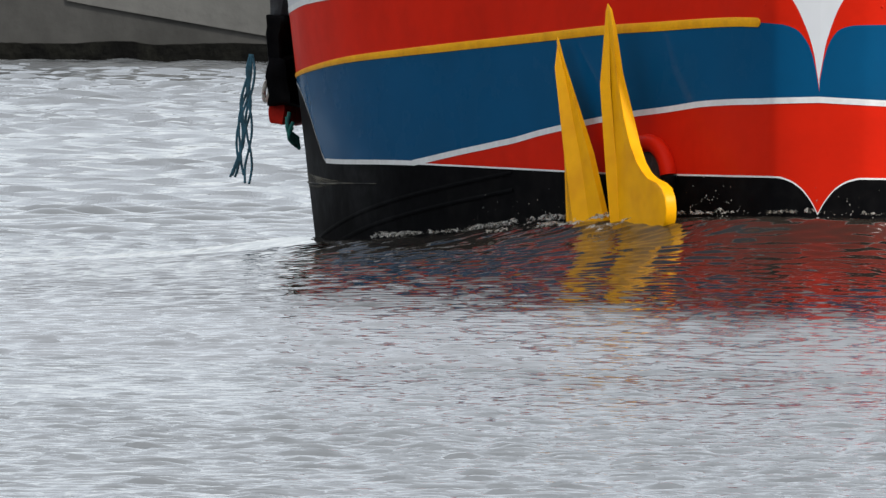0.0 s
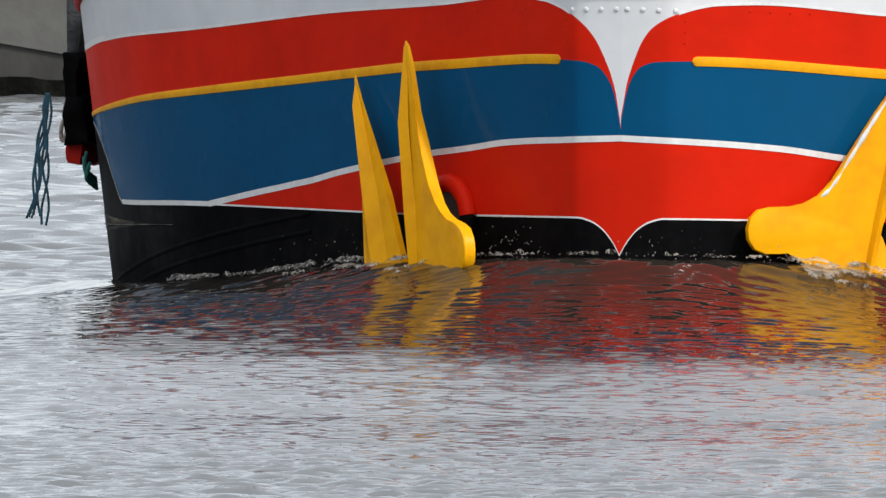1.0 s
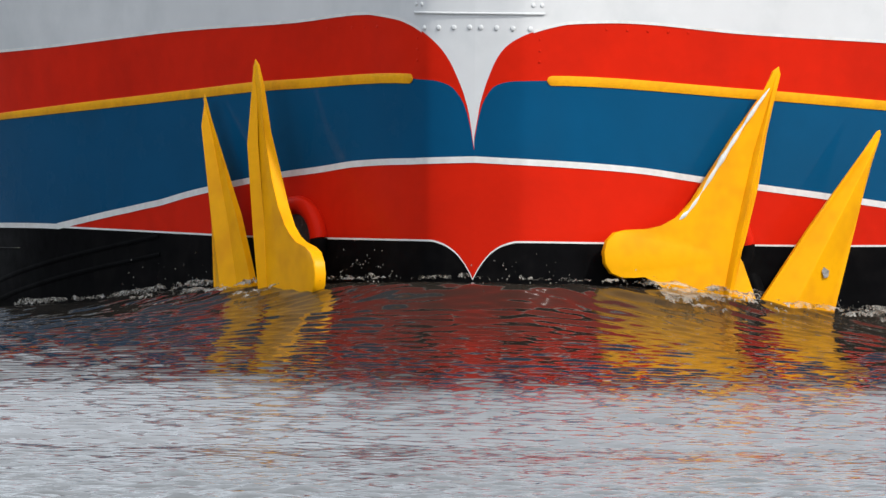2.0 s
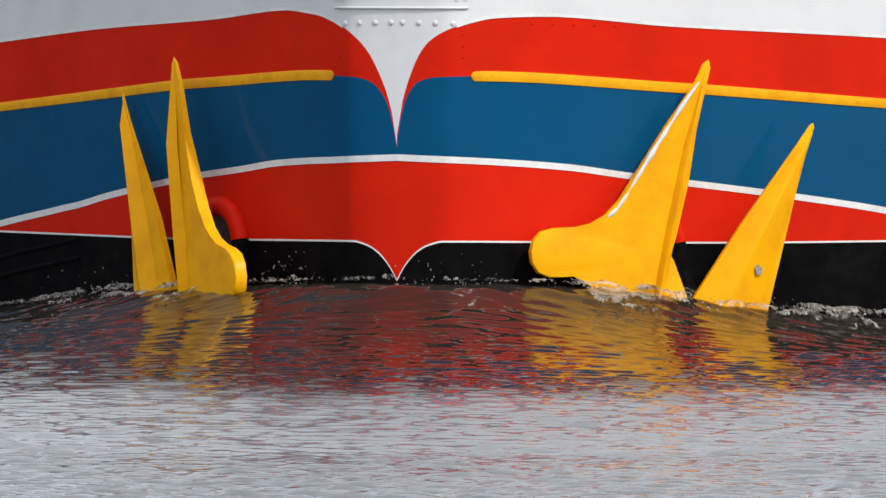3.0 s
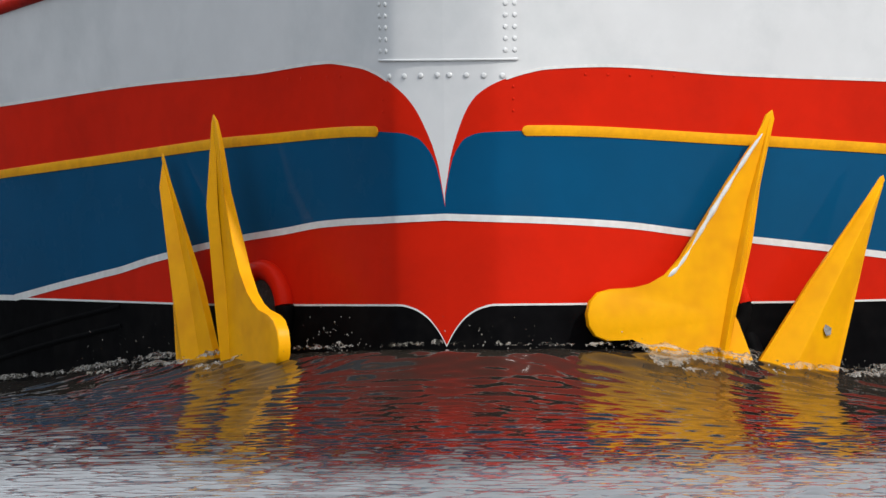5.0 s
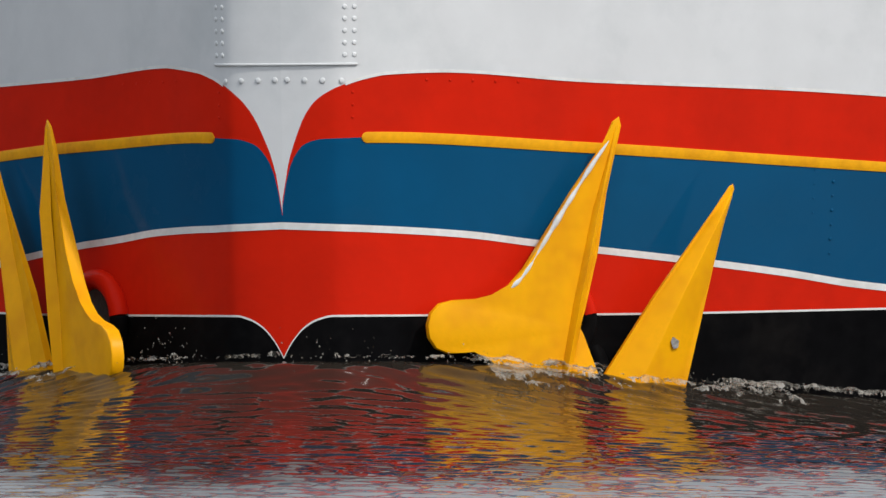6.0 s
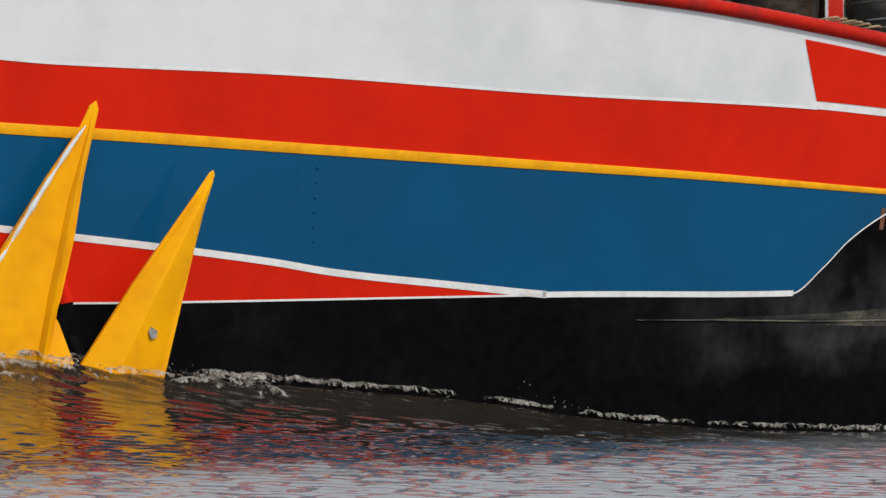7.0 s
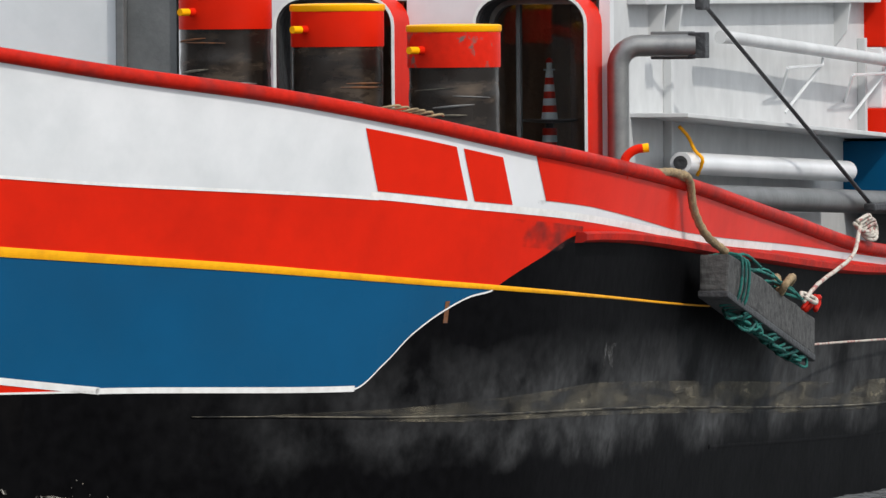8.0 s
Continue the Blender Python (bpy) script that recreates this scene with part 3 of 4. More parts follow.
def rivet_mesh():
    bm = bmesh.new()
    bmesh.ops.create_uvsphere(bm, u_segments=8, v_segments=4, radius=0.017)
    for v in bm.verts:
        v.co.y *= 0.2
    me = bpy.data.meshes.new("rivet")
    bm.to_mesh(me)
    bm.free()
    me.polygons.foreach_set("use_smooth", [True] * len(me.polygons))
    return me


RIVET_WHITE, RIVET_BLUE, RIVET_RED = rivet_mesh(), rivet_mesh(), rivet_mesh()
RIVET_WHITE.materials.append(WHITE), RIVET_BLUE.materials.append(BLUE), RIVET_RED.materials.append(RED)


def rivet(me, s, z, side, scale=1.0, off=0.004):
    p = skin(s, z, side, off)[0]
    q = skin(s, z, side, 0.104)[0]
    o = new("rivet", me)
    o.parent = boat
    d = Vector(q - p)
    o.matrix_basis = Matrix.LocRotScale(Vector(p), Vector((0, -1, 0)).rotation_difference(d), (scale,) * 3)


for side in (1, -1):
    for k in range(4):
        rivet(RIVET_WHITE, at_x(0.03 + 0.085 * k) if k else 0.03, 1.540 - 0.002 * k, side, 0.85)
    for k in range(16):
        rivet(RIVET_WHITE, at_x(0.297), 1.66 + 0.058 * k, side, 0.75, 0.008)
        rivet(RIVET_WHITE, at_x(0.335), 1.66 + 0.058 * k, side, 0.75, 0.008)
    if side > 0:
        for k in range(6):
            rivet(RIVET_BLUE, at_y(1.71), 0.66 + 0.07 * k, side, 0.38 + 0.12 * (k % 2))
        for k in range(4):
            rivet(RIVET_BLUE, at_y(1.64), 0.86 + 0.07 * k, side, 0.28)
    for k in range(5):
        rivet(RIVET_RED, at_x(0.62 + 0.09 * k), 1.535 - 0.004 * k, side, 0.45)
    for k in range(3):
        rivet(RIVET_RED, at_x(0.33), 1.36 + 0.06 * k, side, 0.4)


# hawse pipes: red lip above, black below
def hawse(side):
    s = at_x(1.11 if side > 0 else 1.20)
    c = Vector(skin(s, 0.36, side, 0.03)[0])
    nrm = (Vector(skin(s, 0.36, side, 0.13)[0]) - c).normalized()
    a = nrm.cross(Vector((0, 0, 1))).normalized() * -side
    b = Vector((0, 0, 1))
    for name, w0, w1, mat in (("hawse_lip", 8, 172, RED), ("hawse_lip", 172, 368, BLACK)):
        pts = [c + (a * math.cos(radians(w0 + (w1 - w0) * k / 20)) + b * math.sin(radians(w0 + (w1 - w0) * k / 20))) * 0.205 for k in range(21)]
        tube_part(name, pts, 0.050, mat, boat, "rounded red lip of the hawse pipe" if mat is RED else "", 12)
    # flat dark disc in place of the shade inside the pipe
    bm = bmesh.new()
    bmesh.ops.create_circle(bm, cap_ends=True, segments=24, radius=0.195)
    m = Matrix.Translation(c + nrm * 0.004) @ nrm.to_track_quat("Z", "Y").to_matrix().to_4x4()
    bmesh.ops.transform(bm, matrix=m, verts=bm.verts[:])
    part("hawse_dark_disc", bm, DARK, boat)


hawse(1), hawse(-1)


# ---- anchors ----
def blade(bm, outline, ridge_a, ridge_b, back, front, rise, mirror):
    """A solid plate with that outline (across, up) and a rib of triangular section from ridge_a to ridge_b."""
    m = -1 if mirror else 1
    tip = max(z for u, z in outline)
    thin = [min(1.0, 0.12 + (tip - z) * 1.6) for u, z in outline]
    fr = [bm.verts.new((m * u, -front * k, z)) for (u, z), k in zip(outline, thin)]
    bk = [bm.verts.new((m * u, back * k, z)) for (u, z), k in zip(outline, thin)]
    ff = bm.faces.new(fr)
    fb = bm.faces.new(bk[::-1])
    k = len(outline)
    for i in range(k):
        bm.faces.new((fr[i], bk[i], bk[(i + 1) % k], fr[(i + 1) % k]))
    es = [e for e in bm.edges if e.verts[0] in fr and e.verts[1] in fr]
    bmesh.ops.bevel(bm, geom=es, offset=0.016, segments=3, profile=0.5, affect="EDGES", clamp_overlap=True)


def rib(bm, spine, left, right, mirror, depth, top_depth, base):
    """A ridge: spine, left foot and right foot lines as (across, up) pairs from tip to base."""
    m = -1 if mirror else 1
    tip = spine[0][1] + 0.03
    k = lambda z: min(1.0, 0.12 + (tip - z) * 1.6)
    a = [bm.verts.new((m * u, -(base * k(z) + (top_depth if i == 0 else depth)), z)) for i, (u, z) in enumerate(spine)]
    b = [bm.verts.new((m * u, -base * k(z) + 0.012 * k(z), z)) for u, z in left]
    c = [bm.verts.new((m * u, -base * k(z) + 0.012 * k(z), z)) for u, z in right]
    for i in range(len(spine) - 1):
        bm.faces.new((a[i], b[i], b[i + 1], a[i + 1]))
        bm.faces.new((a[i], a[i + 1], c[i + 1], c[i]))
    bm.faces.new((a[0], c[0], b[0]))
    bm.faces.new((a[-1], b[-1], c[-1]))
    bmesh.ops.bevel(bm, geom=[e for e in bm.edges if e.verts[0] in a and e.verts[1] in a], offset=0.010, segments=2, profile=0.5, affect="EDGES", clamp_overlap=True)


def anchor(mirror, m, label):
    thing = tagged(new("anchor"), label, "anchor", "bow anchors")
    big = [(0.015, 1.345), (-0.02, 1.32), (-0.058, 1.22), (-0.22, 0.985), (-0.37, 0.757), (-0.46, 0.62), (-0.54, 0.535), (-0.62, 0.492), (-0.70, 0.475), (-0.82, 0.470), (-0.89, 0.455),
           (-0.935, 0.41), (-0.952, 0.35), (-0.945, 0.29), (-0.91, 0.238), (-0.85, 0.212), (-0.78, 0.216), (-0.72, 0.225), (-0.66, 0.19), (-0.53, 0.10), (-0.40, -0.02), (-0.34, -0.4), (-0.26, -0.4), (-0.24, 0.05), (-0.19, 0.32), (-0.16, 0.41), (-0.09, 0.70), (-0.04, 0.99), (0.028, 1.30)]
    # the port anchor lies turned in its pocket, its crown further forward
    turn = (lambda q: [((u * 1.9 if z > 1.2 and u < 0 else u) - 0.17 * max(0, 0.9 - max(z, 0)), z) for u, z in q]) if mirror else (lambda q: [(u - 0.018 * min(1, max(0, 1.34 - z) * 4), z) for u, z in q])
    tall = (lambda q: [(u + 0.075 - 0.05 * min(1, max(0, 1.0 - z) * 3), z * 1.04 if z > 0.8 else z) for u, z in q]) if mirror else (lambda q: q)
    wide = (lambda q: [(u + (-0.07 * min(1, max(0, 0.98 - z) * 6) if i > 5 else -0.19 * min(1, max(0, 0.95 - z) * 1.6)), z) for i, (u, z) in enumerate(q)]) if mirror else (lambda q: [(u - (0.014 if i > 5 and z < 0.9 else 0), z) for i, (u, z) in enumerate(q)])
    big = turn(big)
    bm = bmesh.new()
    blade(bm, big, None, None, 0.025 if mirror else 0.005, 0.04, 0, mirror)
    part("fluke", bm, YELLOW, thing, "large pointed fluke with rounded inner ear", True)
    bm = bmesh.new()
    rib(bm, turn([(0.012, 1.31), (-0.095, 0.9), (-0.205, 0.42), (-0.285, 0.02), (-0.31, -0.4)]), turn([(-0.01, 1.31), (-0.15, 0.9), (-0.26, 0.42), (-0.33, 0.02), (-0.34, -0.4)] if mirror else [(0.0, 1.31), (-0.115, 0.9), (-0.228, 0.42), (-0.305, 0.02), (-0.325, -0.4)]), turn([(0.026, 1.31), (-0.058, 0.9), (-0.160, 0.42), (-0.242, 0.02), (-0.262, -0.4)]),
        mirror, 0.036 if mirror else 0.05, 0.004, 0.04)
    part("rib", bm, YELLOW, thing, "", True)
    narrow = (lambda q: [(u - 0.07 * min(1, max(0, 0.98 - z) * 6), z) for u, z in q]) if mirror else (lambda q: q)
    small = wide(tall([(0.592, 1.01), (0.572, 1.0), (0.50, 0.90), (0.185, 0.48), (-0.085, 0.085), (-0.30, -0.3), (0.32, -0.35), (0.335, 0.0), (0.458, 0.47), (0.563, 0.87), (0.598, 0.985)]))
    bm = bmesh.new()
    blade(bm, small, None, None, 0.005, 0.03, 0, mirror)
    part("fluke", bm, YELLOW, thing, "smaller pointed fluke with a centre ridge", True)
    bm = bmesh.new()
    rib(bm, tall([(0.583, 0.965), (0.505, 0.86), (0.265, 0.42), (0.045, 0.0), (-0.08, -0.32)]), tall([(0.568, 0.96), (0.465, 0.84), (0.165, 0.43), (-0.095, 0.04), (-0.29, -0.3)]), narrow(tall([(0.590, 0.96), (0.548, 0.84), (0.432, 0.43), (0.322, 0.0), (0.31, -0.32)])),
        mirror, 0.05 if mirror else 0.085, 0.004, 0.03)
    part("rib", bm, YELLOW, thing, "", True)
    bm = bmesh.new()
    w = -1 if mirror else 1
    vs = [(-0.185, 0.35), (-0.16, 0.30), (-0.06, 0.03), (0.05, -0.4), (-0.35, -0.4), (-0.26, 0.05)]
    blade(bm, turn(vs), None, None, 0.06, 0.02, 0, mirror)
    part("crown_web", bm, YELLOW, thing, "", True)
    tube_part("crown", [(-0.45 * w, 0.06, -0.30), (0.45 * w, 0.06, -0.30)], 0.12, YELLOW, thing, "", 16)
    tube_part("shank", [(-0.02 * w, 0.05, -0.30), (-0.02 * w, 0.14, 0.05), (-0.10 * w, 0.30, 0.40)], 0.05, BLACK, thing, "dark iron shank running into the hawse pipe", 12)
    if not mirror:
        # pale strip of uneven width along the large fluke's inner edge
        edge = [(-0.052, 1.235), (-0.13, 1.12), (-0.22, 0.985), (-0.30, 0.865), (-0.37, 0.757), (-0.46, 0.62), (-0.525, 0.548), (-0.60, 0.50)]
        pts = bend([(u + 0.013, -0.032, z - 0.007) for u, z in turn(edge)], 6)
        rad = [0.0125 * (0.75 + 0.2 * math.sin(k * 1.1) + 0.2 * math.sin(k * 0.37 + 1)) * min(1, k / 5, (len(pts) - 1 - k) / 8 + 0.1) + 0.002 for k in range(len(pts))]
        tube_part("pale_edge", pts, 0.01, LINE, thing, "pale line along the edge of the fluke", 8, taper=rad)
        bm = bmesh.new()
        bmesh.ops.create_circle(bm, cap_ends=True, segments=14, radius=0.026)
        for i, v in enumerate(bm.verts):
            v.co *= 1 + 0.10 * math.sin(i * 2.4)
            v.co.y *= 1.25
        # lies on the outer facet of the small fluke
        n = Vector((0.43, -0.9, 0.05)).normalized()
        bmesh.ops.transform(bm, matrix=Matrix.Translation((0.262, -0.088, 0.25)) @ n.to_track_quat("Z", "Y").to_matrix().to_4x4(), verts=bm.verts[:])
        part("bare_patch", bm, BARE, thing, "bare grey patch of lost paint")
    carried_along.append((thing, m))
    return thing


anchor(False, pose(1.45, 0.77, 0, 0, 0, 34.2), "yellow painted iron anchor with a bare patch, stowed at the bow")
anchor(True, pose(-1.455, 0.77, 1.34, 0, 8, -34.2 - 15) @ pose(0, 0, -1.34), "yellow painted iron anchor stowed against the bow")


# ---- bow wave and foam ----
def wave_height(s, side):
    right = line([(0, 0.17), (0.77, 0.15)], [(1.2, 0.02), (2.25, -0.115), (2.94, -0.245), (4.24, -0.335), (8.4, -0.44), (14, -0.50)])
    left = line([(0, 0.17), (0.93, 0.13)], [(1.44, 0.07), (2.32, -0.04), (3.4, -0.10), (4.6, -0.12), (6, -0.3), (9, -0.5), (14, -0.52)])
    return (right if side > 0 else left)(s)


WAVE_RIPPLES = spectrum(100, 0.075, 0.22, 0.27, 0.34)
WAVE_CRESTS = spectrum(30, 0.12, 0.30, 1.0, 0.35)
FINE_RIPPLES = spectrum(30, 0.1, 0.3, 0.08, 2.0)


def swell(d):
    """How the raised water falls off with the distance from the hull: a steep heap and a long low swell."""
    d = np.clip(d, 0, None)
    return 0.42 * np.exp(-(d / 0.9) ** 1.5) + 0.58 * np.exp(-(d / 5.6) ** 2)


def bow_wave():
    xs = np.concatenate([np.arange(-10, -6, 0.15), np.arange(-6, 7, 0.036), np.arange(7, 11, 0.15)])
    ys = np.concatenate([np.arange(-9.5, 3, 0.028), np.arange(3, 10, 0.1)])
    X, Y = np.meshgrid(xs, ys)
    s = np.concatenate([np.arange(0, 6, 0.05), np.arange(6, 16, 0.15)])
    rim = np.concatenate([skin(s, 0.0, 1)[:, :2], skin(s, 0.0, -1)[:, :2]])
    tall = np.concatenate([wave_height(s, 1), wave_height(s, -1)])
    P = np.stack([X.ravel(), Y.ravel()], -1)
    D, H = np.empty(len(P)), np.empty(len(P))
    for a in range(0, len(P), 8000):
        q = ((P[a:a + 8000, None] - rim[None]) ** 2).sum(-1)
        w = 1 / (q + 0.05) ** 2
        D[a:a + 8000] = np.sqrt(q.min(1))
        H[a:a + 8000] = (w * tall).sum(1) / w.sum(1)
    half = np.interp(P[:, 1], PY_FINE, PX_FINE, left=-1)
    inside = np.abs(P[:, 0]) < half * 0.98
    D = np.where(inside, -D, D)
    crest = 0.05 * np.exp(-((D - 0.25) / 0.2) ** 2) * np.clip((H + 0.2) / 0.4, 0, 1)
    Z = CALM + (H - CALM) * swell(D) + crest - 0.08 * np.clip((D - 6.5) / 2.5, 0, 1)
    h = ripples(P[:, 0], P[:, 1], WAVE_RIPPLES)
    h = 1.7 * h.std() * np.tanh(h / (1.7 * h.std()))
    Z += h * np.interp(np.hypot(P[:, 0] + 0.2, np.minimum(P[:, 1], 2.0) - 0.7), [2.8, 4.0, 5.6], [0.68, 0.8, 1.0]) + crests(P[:, 0], P[:, 1], WAVE_CRESTS) * np.clip((D - 2.5) / 3.5, 0.15, 1) + 0.7 * ripples(P[:, 0], P[:, 1], FINE_RIPPLES) * np.exp(-np.abs(D) / 0.8)
    n, m = len(xs), len(ys)
    keep = ((D > -0.25) & (D < 9.2)).reshape(m, n)
    ok = keep[:-1, :-1] & keep[1:, :-1] & keep[:-1, 1:] & keep[1:, 1:]
    jj, ii = np.nonzero(ok)
    base = jj * n + ii
    faces = np.stack([base, base + 1, base + n + 1, base + n], -1)
    used, index = np.unique(faces, return_inverse=True)
    co = np.stack([P[:, 0], P[:, 1], Z], -1)[used]
    ob = mesh_object("bow_wave", co, index.reshape(-1, 4).tolist(), BOW_WATER, None)
    tagged(ob, "brown bow wave piled up before the boat's stem", "wave", kind="stuff")
    carried_along.append((ob, Matrix()))
    return ob


bow_wave()


def foam():
    """Ragged sheets of broken white water along the water line, and drops thrown up."""
    r = random.Random(9)
    verts, faces = [], []
    # along the side: from, to, side, how much, height
    for s0, s1, side, amount, height, mid in ((0.0, 1.3, 1, 0.50, 0.05, 0), (0.0, 1.5, -1, 0.56, 0.06, 0), (1.3, 2.9, 1, 0.68, 0.08, 0), (1.5, 4.6, -1, 0.68, 0.08, 0), (2.9, 7.5, 1, 0.64, 0.06, 0), (7.5, 12, 1, 0.40, 0.03, 0),
                                              (0.9, 2.5, 1, 0.64, 0.06, 0.36), (1.25, 2.4, -1, 0.64, 0.05, 0.36)):
        ss, dd = np.arange(s0, s1, 0.009), np.arange(mid - 0.01 if not mid else mid - 0.2, mid + 0.30, 0.012)
        base = skin(ss, wave_height(ss, side), side, 0.0)
        out = skin(ss, wave_height(ss, side), side, 1.0) - base
        index = {}
        for i, q in enumerate(ss):
            for j, d in enumerate(dd):
                p = Vector(base[i] + out[i] * d)
                n1 = noise.fractal(Vector((q * 3.4 + side * 7, d * 10, 1.3)), 0.5, 2.3, 6)
                n2 = noise.noise(Vector((q * 0.9 + side * 3, 4.2, 0)))
                keep = n1 * 0.7 + 0.5 * n2 + amount - 0.60 - 1.4 * abs(d - mid)
                if keep > 0:
                    h = float(wave_height(ss[i:i + 1], side)[0]) - CALM
                    fall = float(swell(d))
                    crest = 0.05 * math.exp(-((d - 0.25) / 0.2) ** 2) * max(0, 1 - q / 4.5)
                    spike = max(0, noise.noise(Vector((q * 40, d * 45, side)))) ** 2 * height * 0.2
                    z = CALM + h * fall + crest + 0.020 + min(1, keep * 5) * (height * (0.36 + 0.30 * noise.noise(Vector((q * 10, d * 12, 5 + side)))) + spike)
                    index[i, j] = len(verts)
                    verts.append((p.x, p.y, z))
        for (i, j), a in index.items():
            q = [(i, j), (i + 1, j), (i + 1, j + 1), (i, j + 1)]
            if all(k in index for k in q):
                faces.append(tuple(index[k] for k in q))

    def drop(s, side, d, lift, size):
        h = float(wave_height(np.array([s]), side)[0])
        c = Vector(skin(s, h, side, d)[0]) + Vector((0, 0, lift))
        b = len(verts)
        for x, y, z in ((1, 0, 0), (-1, 0, 0), (0, 1, 0), (0, -1, 0), (0, 0, 1.4), (0, 0, -1.4)):
            verts.append(c + Vector((x, y, z)) * size)
        for q in ((0, 2, 4), (2, 1, 4), (1, 3, 4), (3, 0, 4), (2, 0, 5), (1, 2, 5), (3, 1, 5), (0, 3, 5)):
            faces.append(tuple(b + k for k in q))

    for s0, side, count, up in ((0.75, -1, 40, 0.10), (0.55, -1, 22, 0.07), (0.9, 1, 25, 0.05), (0.25, 1, 30, 0.06), (2.2, -1, 35, 0.13), (3.0, -1, 25, 0.1), (1.9, 1, 25, 0.05), (4.2, 1, 18, 0.05)):
        for _ in range(count):
            drop(max(0.01, r.gauss(s0, 0.13)), side, abs(r.gauss(0.10, 0.08)), abs(r.gauss(0, up)) + 0.02, r.uniform(0.0015, 0.0048))
    ob = mesh_object("bow_foam", verts, faces, FOAM, None)
    tagged(ob, "white broken foam and drops along the boat's water line", "foam", kind="stuff")
    carried_along.append((ob, Matrix()))


foam()


def splash():
    """Jets and drops that the stem throws up as it dips, and that fall back again."""
    r = random.Random(31)
    verts, faces = [], []

    def jet(s, side, d, tall, wide):
        h = float(wave_height(np.array([s]), side)[0])
        c = Vector(skin(s, h, side, d)[0]) + Vector((0, 0, -0.05))
        lean = Vector((r.gauss(0, 0.35), r.gauss(-0.2, 0.2), 1.0))
        bend = Vector((r.gauss(0, 0.25), 0, -0.25))
        b = len(verts)
        rings = 5
        for k in range(rings):
            u = k / (rings - 1)
            mid = c + lean * (tall + 0.05) * u + bend * tall * u * u
            rad = wide * (1 - u) ** 1.3 * r.uniform(0.6, 1.3) + 0.0012
            for q in range(5):
                verts.append(mid + Vector((math.cos(q * 1.257), 0.6 * math.sin(q * 1.257), 0)) * rad)
        for k in range(rings - 1):
            for q in range(5):
                a, e = b + k * 5 + q, b + k * 5 + (q + 1) % 5
                faces.append((a, e, e + 5, a + 5))
        faces.append(tuple(b + (rings - 1) * 5 + q for q in range(5)))
        for _ in range(r.randrange(0, 3)):
            p = c + lean * (tall + 0.05) * r.uniform(0.8, 1.5) + bend * tall + Vector((r.gauss(0, 0.02), 0, r.gauss(0, 0.015)))
            g = len(verts)
            size = r.uniform(0.002, 0.0055)
            for x, y, z in ((1, 0, 0), (-1, 0, 0), (0, 1, 0), (0, -1, 0), (0, 0, 1.3), (0, 0, -1.3)):
                verts.append(p + Vector((x, y, z)) * size)
            for q in ((0, 2, 4), (2, 1, 4), (1, 3, 4), (3, 0, 4), (2, 0, 5), (1, 2, 5), (3, 1, 5), (0, 3, 5)):
                faces.append(tuple(g + k for k in q))

    # centre along the side, side, spread, how many, height, distance from the skin
    for s0, side, spread, count, tall, d in ((0.12, -1, 0.05, 16, 0.075, 0.12), (0.32, -1, 0.06, 10, 0.05, 0.14), (0.58, -1, 0.09, 22, 0.10, 0.14), (0.85, -1, 0.09, 12, 0.10, 0.14), (0.7, -1, 0.2, 90, 0.025, 0.16),
                                             (0.3, -1, 0.2, 60, 0.018, 0.18), (0.12, 1, 0.06, 12, 0.05, 0.12), (0.35, 1, 0.12, 44, 0.075, 0.12), (0.65, 1, 0.08, 16, 0.05, 0.14),
                                             (0.45, 1, 0.25, 40, 0.02, 0.22), (2.45, -1, 0.05, 14, 0.09, 0.12), (2.4, -1, 0.3, 70, 0.02, 0.14), (2.9, -1, 0.3, 40, 0.02, 0.14)):
        for _ in range(count):
            jet(max(0.01, r.gauss(s0, spread)), side, abs(r.gauss(d, 0.05)), tall * r.uniform(0.2, 1.1), r.uniform(0.008, 0.024))
    ob = mesh_object("bow_splash", verts, faces, FOAM, None)
    tagged(ob, "white jets and drops of water splashing at the stem", "splash", kind="stuff")
    return ob


spray = splash()


# ---- foreship cabin ----
def rounded(x0, x1, z0, z1, r, n=6):
    pts = []
    for cx, cz, a in ((x1 - r, z0 + r, -90), (x1 - r, z1 - r, 0), (x0 + r, z1 - r, 90), (x0 + r, z0 + r, 180)):
        for k in range(n + 1):
            w = radians(a + 90 * k / n)
            pts.append((cx + r * math.cos(w), cz + r * math.sin(w)))
    return pts


def ring_frame(name, outer, inner, y0, y1, mat, parent, label=""):
    """A frame between two outlines of equal count, from y0 (front) to y1."""
    k = len(outer)
    verts = [(x, y0, z) for x, z in outer] + [(x, y0, z) for x, z in inner] + [(x, y1, z) for x, z in outer] + [(x, y1, z) for x, z in inner]
    faces = []
    for i in range(k):
        j = (i + 1) % k
        faces += [(i, j, k + j, k + i), (2 * k + i, 3 * k + i, 3 * k + j, 2 * k + j), (i, 2 * k + i, 2 * k + j, j), (k + i, k + j, 3 * k + j, 3 * k + i)]
    ob = mesh_object(name, verts, faces, mat, parent, True, label)
    ob.data.set_sharp_from_angle(angle=radians(40))
    return ob


FRONT = 7.9
cabin_windows = ((2.644, 3.274), (3.676, 4.268))


